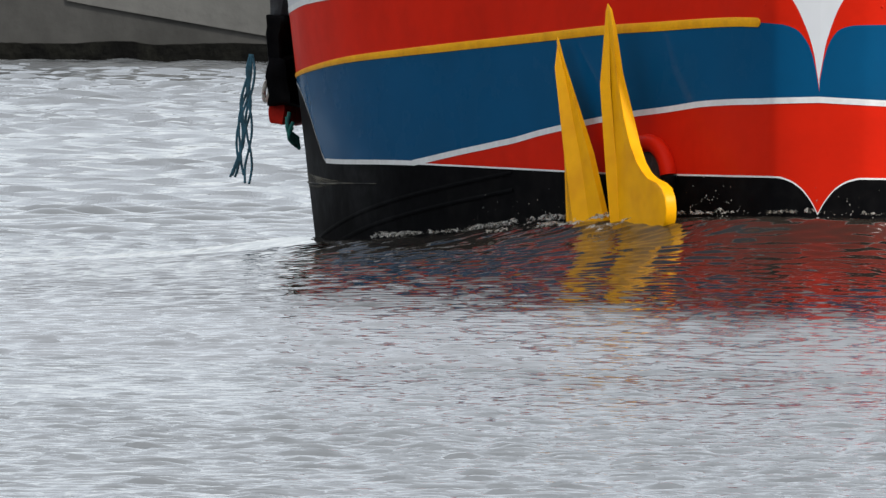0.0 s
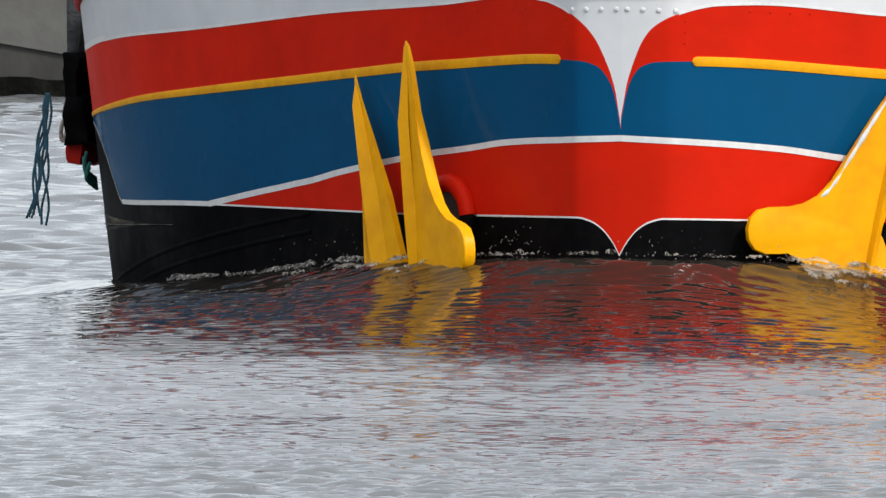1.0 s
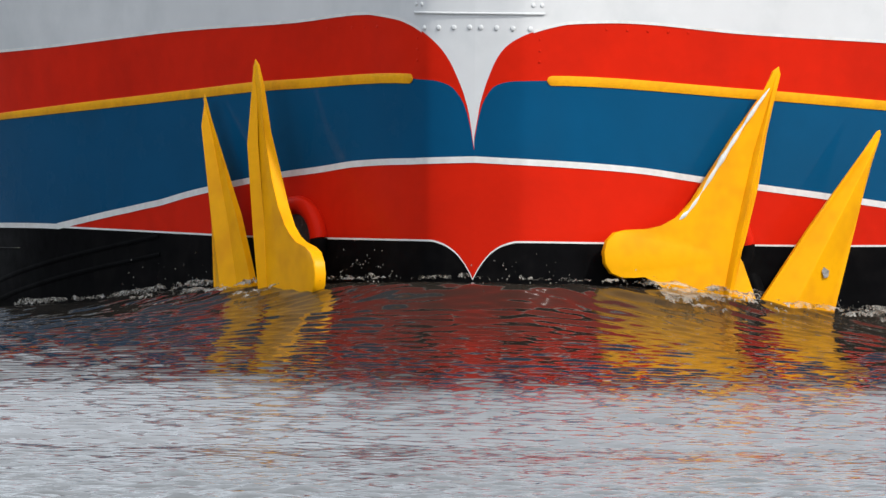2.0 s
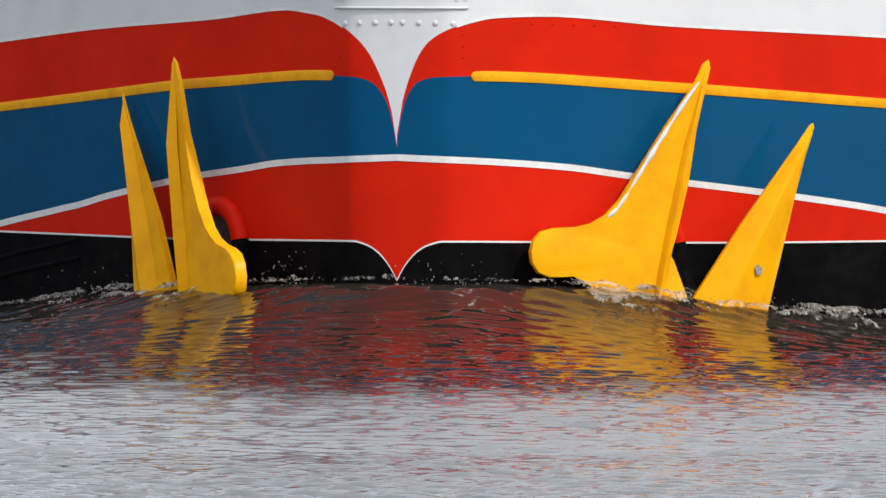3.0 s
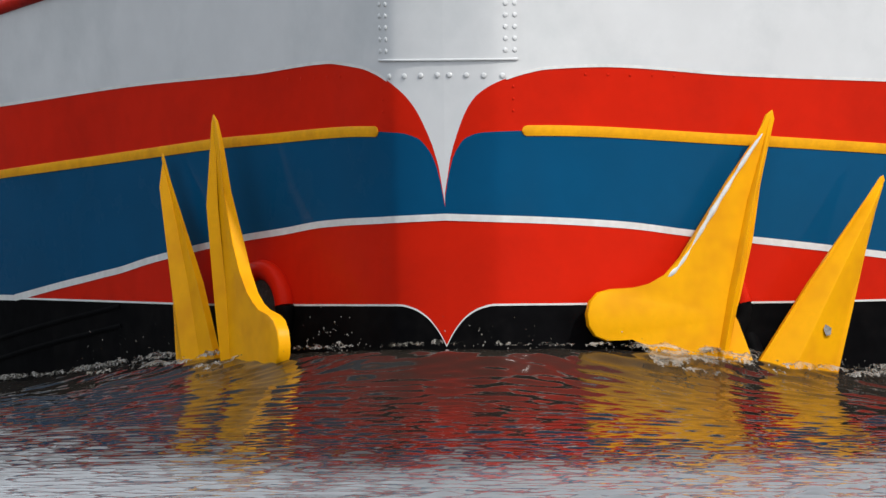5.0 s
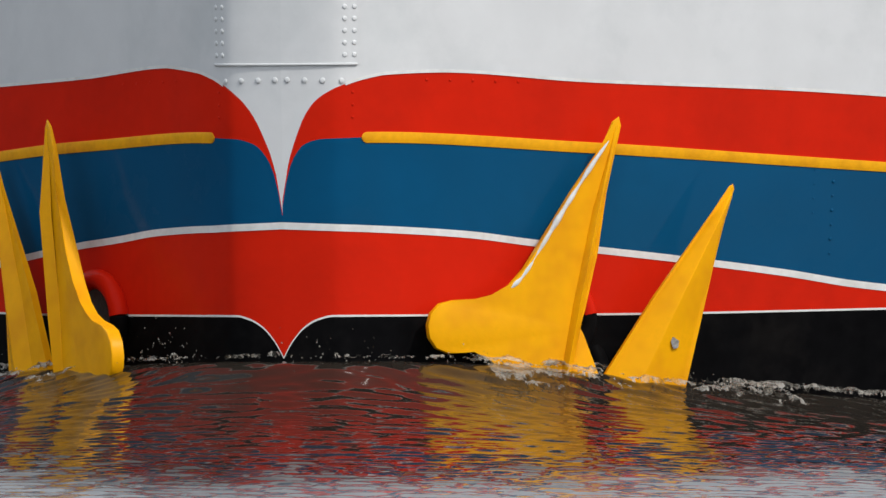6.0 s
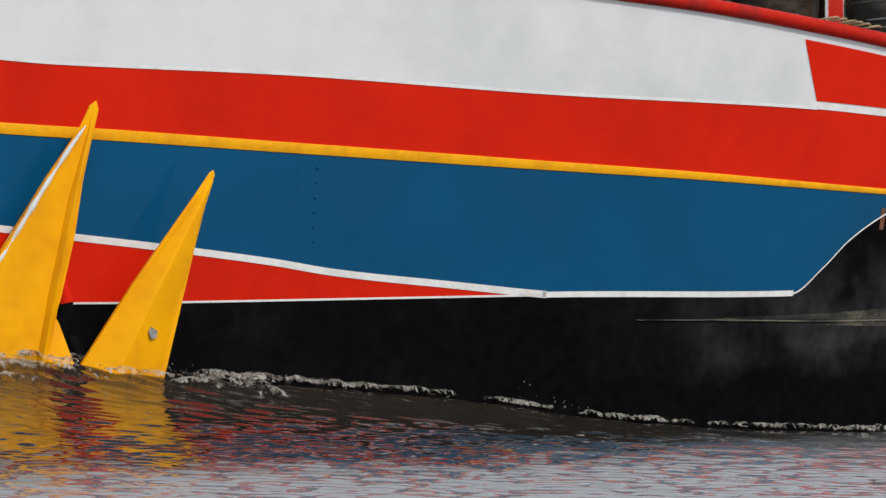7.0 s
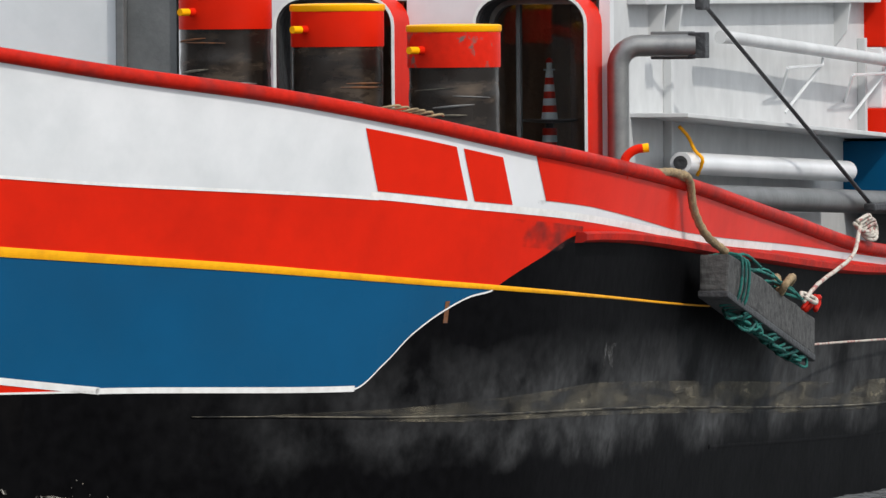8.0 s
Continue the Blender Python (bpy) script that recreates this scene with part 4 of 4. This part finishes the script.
def cabin():
    body = new("cabin")
    body.parent = boat
    tagged(body, "white steel cabin with red-framed rounded windows")
    # front wall in pieces round the window and door openings
    y0, y1 = FRONT, FRONT + 0.08
    for x0, x1, z0, z1 in ((-4.31, 1.77, 0.4, 2.75), (1.77, 2.07, 2.35, 2.75), (2.07, 2.66, 0.4, 2.75), (3.26, 3.69, 0.4, 2.75), (4.255, 4.31, 0.4, 2.75),
                           (2.66, 3.26, 0.4, 1.18), (3.69, 4.255, 0.4, 1.18), (2.66, 3.26, 2.2, 2.75), (3.69, 4.255, 2.2, 2.75)):
        bm = bmesh.new()
        box(bm, (x0, y0, z0), (x1, y1, z1), 0)
        part("front_wall", bm, WHITE, body)
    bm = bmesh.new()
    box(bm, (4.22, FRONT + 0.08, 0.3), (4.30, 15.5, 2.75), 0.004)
    part("side_wall", bm, TONED_WHITE, body)
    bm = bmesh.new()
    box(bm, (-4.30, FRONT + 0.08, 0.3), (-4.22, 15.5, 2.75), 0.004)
    part("side_wall", bm, TONED_WHITE, body)
    bm = bmesh.new()
    box(bm, (-4.5, FRONT - 0.12, 2.75), (4.42, 15.6, 2.83), 0.01)
    part("roof", bm, WHITE, body)
    bm = bmesh.new()
    box(bm, (-4.2, 8.75, 0.4), (4.2, 8.80, 2.74), 0)
    part("inner_wall", bm, PANEL, body)
    bm = bmesh.new()
    box(bm, (-4.2, FRONT + 0.09, 0.95), (4.2, 8.74, 1.0), 0)
    part("floor_board", bm, WOOD, body)
    # door
    bm = bmesh.new()
    box(bm, (1.79, FRONT + 0.03, 0.4), (2.05, FRONT + 0.07, 2.34), 0.004)
    part("door", bm, GREY, body, "plain grey door")
    bm = bmesh.new()
    box(bm, (1.745, FRONT - 0.03, 0.4), (1.79, FRONT + 0.05, 2.38), 0.008)
    part("door_post", bm, GREY, body)
    for x0, x1 in cabin_windows:
        w = new("window")
        w.parent = boat
        ring_frame("coaming", rounded(x0, x1, 1.15, 2.225, 0.15), rounded(x0 + 0.009, x1 - 0.009, 1.159, 2.216, 0.141), FRONT - 0.30, FRONT + 0.01, RED, w, "deep red rounded coaming")
        ring_frame("flange", rounded(x0 + 0.001, x1 - 0.001, 1.151, 2.224, 0.149), rounded(x0 + 0.016, x1 - 0.016, 1.166, 2.209, 0.134), FRONT - 0.306, FRONT - 0.3005, LINE, w, "thin white front flange")
        # dark ring: the shade inside the coaming, put into the colour
        ring_frame("shade_ring", rounded(x0 + 0.0095, x1 - 0.0095, 1.1595, 2.2155, 0.1405), rounded(x0 + 0.024, x1 - 0.024, 1.174, 2.20, 0.126), FRONT - 0.284, FRONT + 0.0, DARK, w, "inside of the coaming, coloured dark for shade")
        ring_frame("gasket", rounded(x0 + 0.022, x1 - 0.022, 1.172, 2.203, 0.128), rounded(x0 + 0.05, x1 - 0.05, 1.2, 2.175, 0.10), FRONT - 0.06, FRONT + 0.02, STEEL, w, "grey metal inner frame")
        bm = bmesh.new()
        mid = x0 + 0.17
        box(bm, (mid - 0.011, FRONT - 0.045, 1.18), (mid + 0.011, FRONT + 0.0, 2.19), 0.003)
        part("mullion", bm, GREY, w)
        bm = bmesh.new()
        box(bm, (x0 + 0.03, FRONT - 0.02, 1.2), (x1 - 0.03, FRONT - 0.012, 2.19), 0)
        pane = part("pane", bm, GLASS, w)
        pane.visible_shadow = False
    # inside
    for x in (4.06, 3.0):
        bm = bmesh.new()
        box(bm, (x - 0.02, FRONT + 0.25, 1.0), (x + 0.05, FRONT + 0.33, 2.7), 0.006, pose(0, 0, 0))
        part("wooden_post", bm, WOOD, body, "brown wooden post inside")
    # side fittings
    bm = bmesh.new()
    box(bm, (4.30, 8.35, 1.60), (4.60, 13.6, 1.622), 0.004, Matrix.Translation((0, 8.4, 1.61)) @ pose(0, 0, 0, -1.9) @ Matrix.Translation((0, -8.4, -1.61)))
    part("gutter_ledge", bm, TONED_WHITE, body)
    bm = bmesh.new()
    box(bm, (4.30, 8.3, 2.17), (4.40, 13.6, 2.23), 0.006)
    part("overhang", bm, TONED_WHITE, body)
    for y in (8.75, 9.1, 12.9):
        bm = bmesh.new()
        a = [bm.verts.new(p) for p in ((4.30, y, 2.17), (4.39, y, 2.17), (4.37, y, 2.02), (4.30, y, 1.93))]
        fc = bm.faces.new(a)
        r = bmesh.ops.extrude_face_region(bm, geom=[fc])
        bmesh.ops.translate(bm, vec=(0, 0.03, 0), verts=[q for q in r["geom"] if isinstance(q, bmesh.types.BMVert)])
        part("bracket", bm, TONED_WHITE, body)
    for y in (9.05, 13.45):
        bm = bmesh.new()
        box(bm, (4.30, y, 1.0), (4.345, y + 0.05, 1.98), 0.004)
        part("rib", bm, TONED_WHITE, body)
    tube_part("rail_pole", [(4.47, 9.6, 2.0), (4.47, 9.9, 1.995), (4.47, 15.2, 1.79)], 0.033, TONED_WHITE, body, "", 12)
    for dy, dz in ((0.25, -0.05), (1.75, -0.10)):
        tube_part("rail_stay", [(4.46, 11.7 + dy, 1.93 + dz), (4.46, 11.68 + dy, 1.89 + dz), (4.46, 10.9 + dy, 1.885 + dz)], 0.008, WHITE, body, "", 6)
        tube_part("rail_stay", [(4.46, 10.9 + dy, 1.885 + dz), (4.30, 11.4 + dy, 1.74 + dz)], 0.008, WHITE, body, "", 6)
        tube_part("rail_stay", [(4.46, 11.7 + dy, 1.90 + dz), (4.30, 11.5 + dy, 1.645 + dz)], 0.009, WHITE, body, "", 6)
    # exhaust pipe
    pts = [(4.37, 7.82, 0.7), (4.37, 7.82, 1.86)] + [(4.37 + 0.10 * (1 - math.cos(w)), 7.82 + 0.03 * (1 - math.cos(w)), 1.86 + 0.105 * math.sin(w)) for w in np.linspace(0.2, 1.57, 7)] + [(4.74, 7.93, 1.965)]
    tube_part("exhaust_pipe", pts, 0.055, STEEL, body, "brushed steel exhaust pipe with an elbow", 18)
    bm = bmesh.new()
    box(bm, (4.71, 7.90, 1.90), (4.80, 7.99, 2.03), 0.006)
    part("exhaust_flange", bm, DARK, body)
    bm = bmesh.new()
    box(bm, (4.50, 7.97, 1.895), (4.72, 8.02, 2.035), 0.006)
    part("exhaust_bracket", bm, GREY, body)
    return body


cabin()


def aft_gear():
    """What stands on the deck beside the cabin's far end."""
    gear = new("deck_gear")
    gear.parent = boat
    bm = bmesh.new()
    box(bm, (4.2, 13.62, 1.93), (4.42, 15.4, 2.7), 0.01)
    part("red_panel", bm, RED, gear)
    bm = bmesh.new()
    box(bm, (4.2, 13.62, 1.60), (4.40, 15.4, 1.93), 0.01)
    part("white_panel", bm, WHITE, gear)
    bm = bmesh.new()
    box(bm, (4.2, 13.60, 1.42), (4.6, 15.4, 1.60), 0.01)
    part("red_sill", bm, RED, gear)
    for z0, z1 in ((1.35, 2.3), (1.1, 1.9)):
        tube_part("red_stay", [(4.78, 13.5, z0), (4.78, 14.9, z1)], 0.02, RED, gear, "", 8)
    bm = bmesh.new()
    box(bm, (4.2, 13.1, 1.06), (4.62, 13.7, 1.43), 0.012)
    part("blue_box", bm, BLUE, gear)
    bm = bmesh.new()
    box(bm, (4.2, 13.7, 1.22), (4.66, 15.4, 1.30), 0.012)
    part("blue_bar", bm, BLUE, gear)
    lathe("winch_drum", [(0.10, 0), (0.10, 0.5)], (4.48, 13.3, 0.62), DARK, gear, 20)
    tube_part("grey_pipe", [(4.55, 8.6, 1.20), (4.55, 14.9, 1.06)], 0.062, GREY, gear, "grey painted deck pipe", 16)
    tube_part("white_boom", [(4.47, 8.72, 1.368), (4.47, 12.45, 1.276)], 0.056, WHITE, gear, "white painted hollow boom", 18)
    tube_part("boom_bore", [(4.47, 8.705, 1.3683), (4.47, 8.73, 1.3678)], 0.036, DARK, gear, "", 14)
    tube_part("stay_wire", [(4.62, 8.62, 2.17), (4.66, 12.2, 1.10)], 0.011, DARK, gear, "dark steel stay wire", 8)
    bm = bmesh.new()
    box(bm, (4.60, 8.50, 2.14), (4.645, 8.66, 2.23), 0.015)
    part("shackle_block", bm, DARK, gear)
    bm = bmesh.new()
    box(bm, (4.64, 12.1, 1.07), (4.70, 15.2, 1.11), 0.01)
    part("wire_socket", bm, DARK, gear)


aft_gear()


def bollard(x, top, seed):
    b = new("bollard")
    b.parent = boat
    tagged(b, "mooring bollard, red top with yellow rim, wire-worn below")
    r = random.Random(seed)
    prof = [(0.228, 0.45)]
    z = 0.45
    while z < top - 0.22:
        z += 0.035
        prof.append((0.222 + r.uniform(-0.0025, 0.0025), z))
    prof.append((0.226, top - 0.205))
    lathe("post", prof, (x, 6.2, 0), RUST, b, 36, "dark iron rubbed shiny by wires")
    lathe("red_head", [(0.2285, top - 0.21), (0.23, top - 0.20), (0.23, top - 0.035)], (x, 6.2, 0), CHIPPED_RED if seed == 3 else RED, b, 36)
    lathe("rim", [(0.231, top - 0.036), (0.236, top - 0.03), (0.236, top - 0.006), (0.226, top), (0.10, top + 0.004)], (x, 6.2, 0), YELLOW, b, 36, "yellow painted rim")
    for k in range(7):
        zz, a0, span, tilt = top - 0.26 - r.uniform(0, 0.42), r.uniform(-165, -60), r.uniform(25, 75), r.uniform(-0.02, 0.02)
        arc = [(x + 0.2255 * math.cos(radians(a0 + span * q / 10)), 6.2 + 0.2255 * math.sin(radians(a0 + span * q / 10)), zz + tilt * q / 10) for q in range(11)]
        size = r.uniform(0.003, 0.008)
        tube_part("rub_mark", arc, size, (SCRAPE, STEEL, RUST_STAIN)[k % 3], b, "", 6, taper=[size * (0.25 + 0.75 * math.sin(math.pi * (q + 0.5) / 11)) for q in range(11)])
    w = radians(-118)
    d = Vector((math.cos(w), math.sin(w), 0))
    c = Vector((x, 6.2, top - 0.125))
    tube_part("pin", [c + d * 0.2, c + d * 0.265], 0.021, RED, b, "", 12)
    tube_part("pin_end", [c + d * 0.26, c + d * 0.325], 0.0185, YELLOW, b, "yellow pin end", 12)


bollard(2.783, 2.275, 1), bollard(3.353, 2.185, 2), bollard(3.943, 2.08, 3)


def vent_hook():
    p = Vector(skin(at_y(6.05), float(rail_top(at_y(6.05))[0]), 1, -0.02)[0])
    r, up = Vector((0.956, 0.292, 0)), Vector((0, 0, 1))
    v = new("vent_pipe")
    v.parent = boat
    tube_part("bend", bend([p - up * 0.05, p + up * 0.03, p + up * 0.07 + r * 0.02, p + up * 0.095 + r * 0.06, p + up * 0.10 + r * 0.095]), 0.022, RED, v, "", 12)
    tube_part("pipe_end", [p + up * 0.10 + r * 0.09, p + up * 0.103 + r * 0.12], 0.0225, YELLOW, v, "yellow pipe end", 12)


vent_hook()


# ---- loose gear carried by the boat ----
def lighthouse():
    """A toy lighthouse behind the window."""
    t = tagged(new("lighthouse_ornament"), "small red and white striped lighthouse behind the cabin window", "ornament")
    z, r = 0.0, 0.042
    for k in range(7):
        h = 0.035
        lathe("stripe", [(r, z), (r - 0.0035, z + h)], (0, 0, 0), RED if k % 2 else WHITE, t, 16)
        z, r = z + h, r - 0.0035
    lathe("gallery", [(0.03, z), (0.03, z + 0.008)], (0, 0, 0), WHITE, t, 16)
    lathe("lantern", [(0.014, z + 0.008), (0.014, z + 0.04)], (0, 0, 0), WHITE, t, 12)
    lathe("cap", [(0.02, z + 0.04), (0.016, z + 0.055), (0.004, z + 0.065)], (0, 0, 0), RED, t, 12)
    carried_along.append((t, pose(3.93, FRONT + 0.26, 1.597)))
    d = tagged(new("shelf_dish"), "dark round dish on a shelf behind the cabin window", "dish")
    lathe("dish", [(0.03, 0), (0.14, 0.01), (0.15, 0.016), (0.14, 0.02)], (0, 0, 0), STEEL, d, 24)
    for k in range(3):
        lathe("stripe", [(0.04, -0.13 + 0.035 * k), (0.036, -0.095 + 0.035 * k)], (0, 0, 0), WHITE if k % 2 else RED, d, 16)
    lathe("stand", [(0.06, -0.62), (0.02, -0.6), (0.02, 0.0)], (0, 0, 0), DARK, d, 16)
    carried_along.append((d, pose(3.93, FRONT + 0.26, 1.577)))


lighthouse()


def rope_thing(name, label, paths, radius, mat, wobble=0.12):
    """A rope of one or more strands, laid along paths in the boat's space."""
    verts, faces = [], []
    for p in paths:
        v, f = tube(bend(p, 10), radius, 8, wobble=wobble)
        o = len(verts)
        verts += v
        faces += [tuple(i + o for i in q) for q in f]
    ob = mesh_object(name, verts, faces, mat, None)
    tagged(ob, label, "rope")
    carried_along.append((ob, Matrix()))
    return ob


def side(y, z, out=0.0, sgn=1):
    return Vector(skin(at_y(y), z, sgn, out)[0])


def fender_beam():
    b = tagged(new("fender_beam"), "weathered grey timber fender beam hung in ropes on the side", "fender")
    a, c = side(7.28, 0.84, 0.16), side(9.35, 0.47, 0.16)
    d = c - a
    bm = bmesh.new()
    box(bm, (-0.075, 0, -0.095), (0.075, d.length, 0.095), 0.012)
    bmesh.ops.subdivide_edges(bm, edges=[e for e in bm.edges if e.calc_length() > 1], cuts=12)
    for v in bm.verts:
        v.co += noise.noise_vector(v.co * 6) * 0.010
    part("timber", bm, RUBBER, b)
    bm = bmesh.new()
    box(bm, (-0.078, -0.01, -0.125), (0.078, d.length + 0.01, -0.09), 0.008)
    part("rubbing_strip", bm, DARK, b, "black rubber strip under the timber")
    carried_along.append((b, Matrix.Translation(a) @ d.to_track_quat("Y", "Z").to_matrix().to_4x4()))


fender_beam()
rope_thing("hemp_rope", "brown hemp rope from the rail down to the fender beam",
           [[side(6.72, 1.33, -0.05), side(6.85, 1.335, 0.04), side(7.0, 1.29, 0.05), side(7.1, 1.16, 0.06), side(7.25, 1.03, 0.1), side(7.42, 0.94, 0.17)],
            [side(6.5, 1.345, 0.0), side(6.72, 1.345, 0.035), side(6.95, 1.315, 0.03)]], 0.021, ROPE)
green = []
for y0 in (7.44, 7.52, 7.60):
    t = (y0 - 7.28) / 2.07
    zc = 0.84 - 0.37 * t
    green.append([side(y0, zc + 0.11, 0.08), side(y0, zc + 0.12, 0.2), side(y0 + 0.02, zc + 0.08, 0.25), side(y0 + 0.03, zc - 0.10, 0.25), side(y0 + 0.04, zc - 0.14, 0.16)])
rr = random.Random(3)
for k in range(26):
    y0 = rr.uniform(7.6, 9.2)
    zc = 0.84 - 0.37 * (y0 - 7.28) / 2.07 - 0.13
    green.append([side(y0, zc, 0.14), side(y0 + rr.uniform(-.1, .15), zc - rr.uniform(0.02, 0.05), 0.2), side(y0 + rr.uniform(-.1, .2), zc - rr.uniform(0.0, 0.07), 0.24), side(y0 + rr.uniform(-.1, .3), zc - rr.uniform(-0.03, 0.05), 0.22)])
for k in range(8):
    y0 = rr.uniform(7.7, 8.8)
    zc = 0.84 - 0.37 * (y0 - 7.28) / 2.07 + 0.11
    green.append([side(y0 - 0.1, zc + 0.03, 0.12), side(y0, zc + rr.uniform(0.0, 0.05), 0.2), side(y0 + 0.2, zc - 0.02, 0.24)])
rope_thing("green_rope", "teal green lashing tangled round the fender beam", green, 0.0075, GREEN_ROPE, 0.2)
rope_thing("pale_rope", "pale flecked rope from the fender beam up to the rail",
           [[side(9.05, 0.66, 0.22), side(9.4, 0.74, 0.2), side(10.3, 0.86, 0.15), side(10.75, 0.98, 0.07), side(11.0, 1.02, 0.02)],
            [side(9.05, 0.68, 0.22), side(9.13, 0.65, 0.26), side(9.2, 0.67, 0.24), side(9.15, 0.70, 0.18), side(9.07, 0.68, 0.2)],
            *[[side(10.9 + q, 1.02 + h, 0.03), side(11.05 + q, 1.05 + h, 0.05), side(11.22 + q, 1.02 + h, 0.03), side(11.15 + q, 0.97 + h, 0.05), side(10.98 + q, 0.97 + h, 0.05), side(10.88 + q, 1.01 + h, 0.02)]
              for q, h in ((0, 0), (0.06, -0.01), (-0.05, 0.015), (0.1, -0.03))]], 0.011, PALE_ROPE)
rope_thing("knot_rope", "brown rope knot on top of the fender beam",
           [[side(8.6 + 0.12 * math.cos(a), 0.75 + 0.04 * math.sin(a), 0.2 + 0.05 * math.sin(a * 0.7)) for a in np.linspace(0, 9, 14)]], 0.02, ROPE)
rope_thing("red_rope", "frayed red rope end on the fender beam", [[side(9.3 + 0.1 * math.cos(a), 0.64 + 0.035 * math.sin(1.3 * a), 0.2 + 0.03 * math.sin(a)) for a in np.linspace(0, 8, 12)]], 0.014, WORN_RED)
rope_thing("trailing_line", "thin pale line along the black side", [[side(9.4, 0.43, 0.2), side(11.0, 0.41, 0.08), side(13.5, 0.38, 0.03)]], 0.006, PALE_ROPE)
rope_thing("yellow_line", "short yellow rope tied round the white boom", [[(4.5, 8.95, 1.30), (4.54, 8.9, 1.38), (4.5, 8.9, 1.43), (4.47, 8.88, 1.50), (4.44, 8.82, 1.55)]], 0.009, YELLOW_LINE)
rope_thing("rope_scrap", "frayed hemp rope scraps lying on the rail",
           [[side(y, float(rail_top(at_y(y))[0]) + 0.03, 0.0), side(y + 0.08, float(rail_top(at_y(y))[0]) + 0.042, 0.02), side(y + 0.12, float(rail_top(at_y(y))[0]) + 0.035, 0.0)] for y in (3.75, 3.80, 3.86, 3.90, 3.95, 4.02)], 0.006, ROPE)

# other side: fender block, hanging rope
def far_fender():
    f = tagged(new("fender_block"), "black rubber fender block hung over the side", "fender")
    for name, lo, hi, mat, text in (("block", (-0.075, -0.4, 0.0), (0.02, 0.4, 0.27), BLACK, "worn black rubber block"), ("lower_block", (-0.07, -0.4, -0.27), (0.07, 0.4, 0.03), BLACK, "black rubber lower block"),
                                    ("hanger", (-0.10, -0.25, 0.24), (-0.01, 0.2, 1.1), DARK, "bundle of dark hanging ropes"), ("red_pad", (-0.07, -0.3, -0.38), (0.02, 0.3, -0.24), WORN_RED, "faded red pad")):
        bm = bmesh.new()
        box(bm, lo, hi, 0.025)
        bmesh.ops.subdivide_edges(bm, edges=bm.edges[:], cuts=4, use_grid_fill=True)
        for v in bm.verts:
            v.co += noise.noise_vector(v.co * 9) * 0.03
        part(name, bm, mat, f, text, True)
    carried_along.append((f, Matrix.Translation(side(5.65, 0.92, 0.10, -1))))


far_fender()
r2 = random.Random(4)
strands = []
for k in range(7):
    o = Vector((r2.uniform(-0.03, 0.03), 0, 0))
    top = side(5.6, 0.96, 0.27, -1) + Vector((0, -0.3, 0))
    pts = [top + o * 0.3]
    sway = r2.uniform(-1, 1)
    drop = r2.uniform(0.70, 0.80)
    for q in range(1, 9):
        h = q / 8
        spread = 0.010 + 0.035 * h + 0.05 * max(0, h - 0.6)
        pts.append(top + Vector((-0.05 * h + spread * sway + 0.022 * math.sin(9 * h + k * 1.3), 0, -drop * h)))
    strands.append(pts)
rope_thing("hanging_rope", "frayed blue-green rope hanging free over the water", strands, 0.0072, BLUE_ROPE, 0.2)
rope_thing("pale_rope_end", "frayed pale rope end beside the fender block", [[side(5.6, 0.74, 0.23, -1) + Vector((0.02 * math.cos(a), -0.2, 0.06 * math.sin(a * 1.1))) for a in np.linspace(0, 7, 10)]], 0.013, PALE_ROPE)
rope_thing("teal_rope_end", "teal rope end under the fender block", [[side(5.2, 0.62 - 0.03 * k, 0.10 + 0.02 * math.sin(k * 2), -1), side(5.2, 0.52 - 0.02 * k, 0.12, -1), side(5.3, 0.46 - 0.02 * k, 0.08, -1)] for k in range(4)], 0.012, GREEN_ROPE)


# ---- motion ----
def motions():
    times = [0.5 * k for k in range(17)]
    for thing, m in carried_along:
        walk(thing, [(t, boat_pose(t) @ m) for t in times])
    rise = ((0, -0.20), (1.0, -0.16), (2.0, -0.10), (3.0, -0.07), (3.5, -0.025), (4.0, 0.0), (4.5, -0.03), (5.0, -0.10), (5.5, -0.14), (6.5, -0.18), (8.0, -0.20))
    walk(spray, [(t, boat_pose(t) @ pose(0, 0, z)) for t, z in rise])
    walk(river, [(t, pose(0.12 * t, -0.25 * t, CALM)) for t in times])


motions()
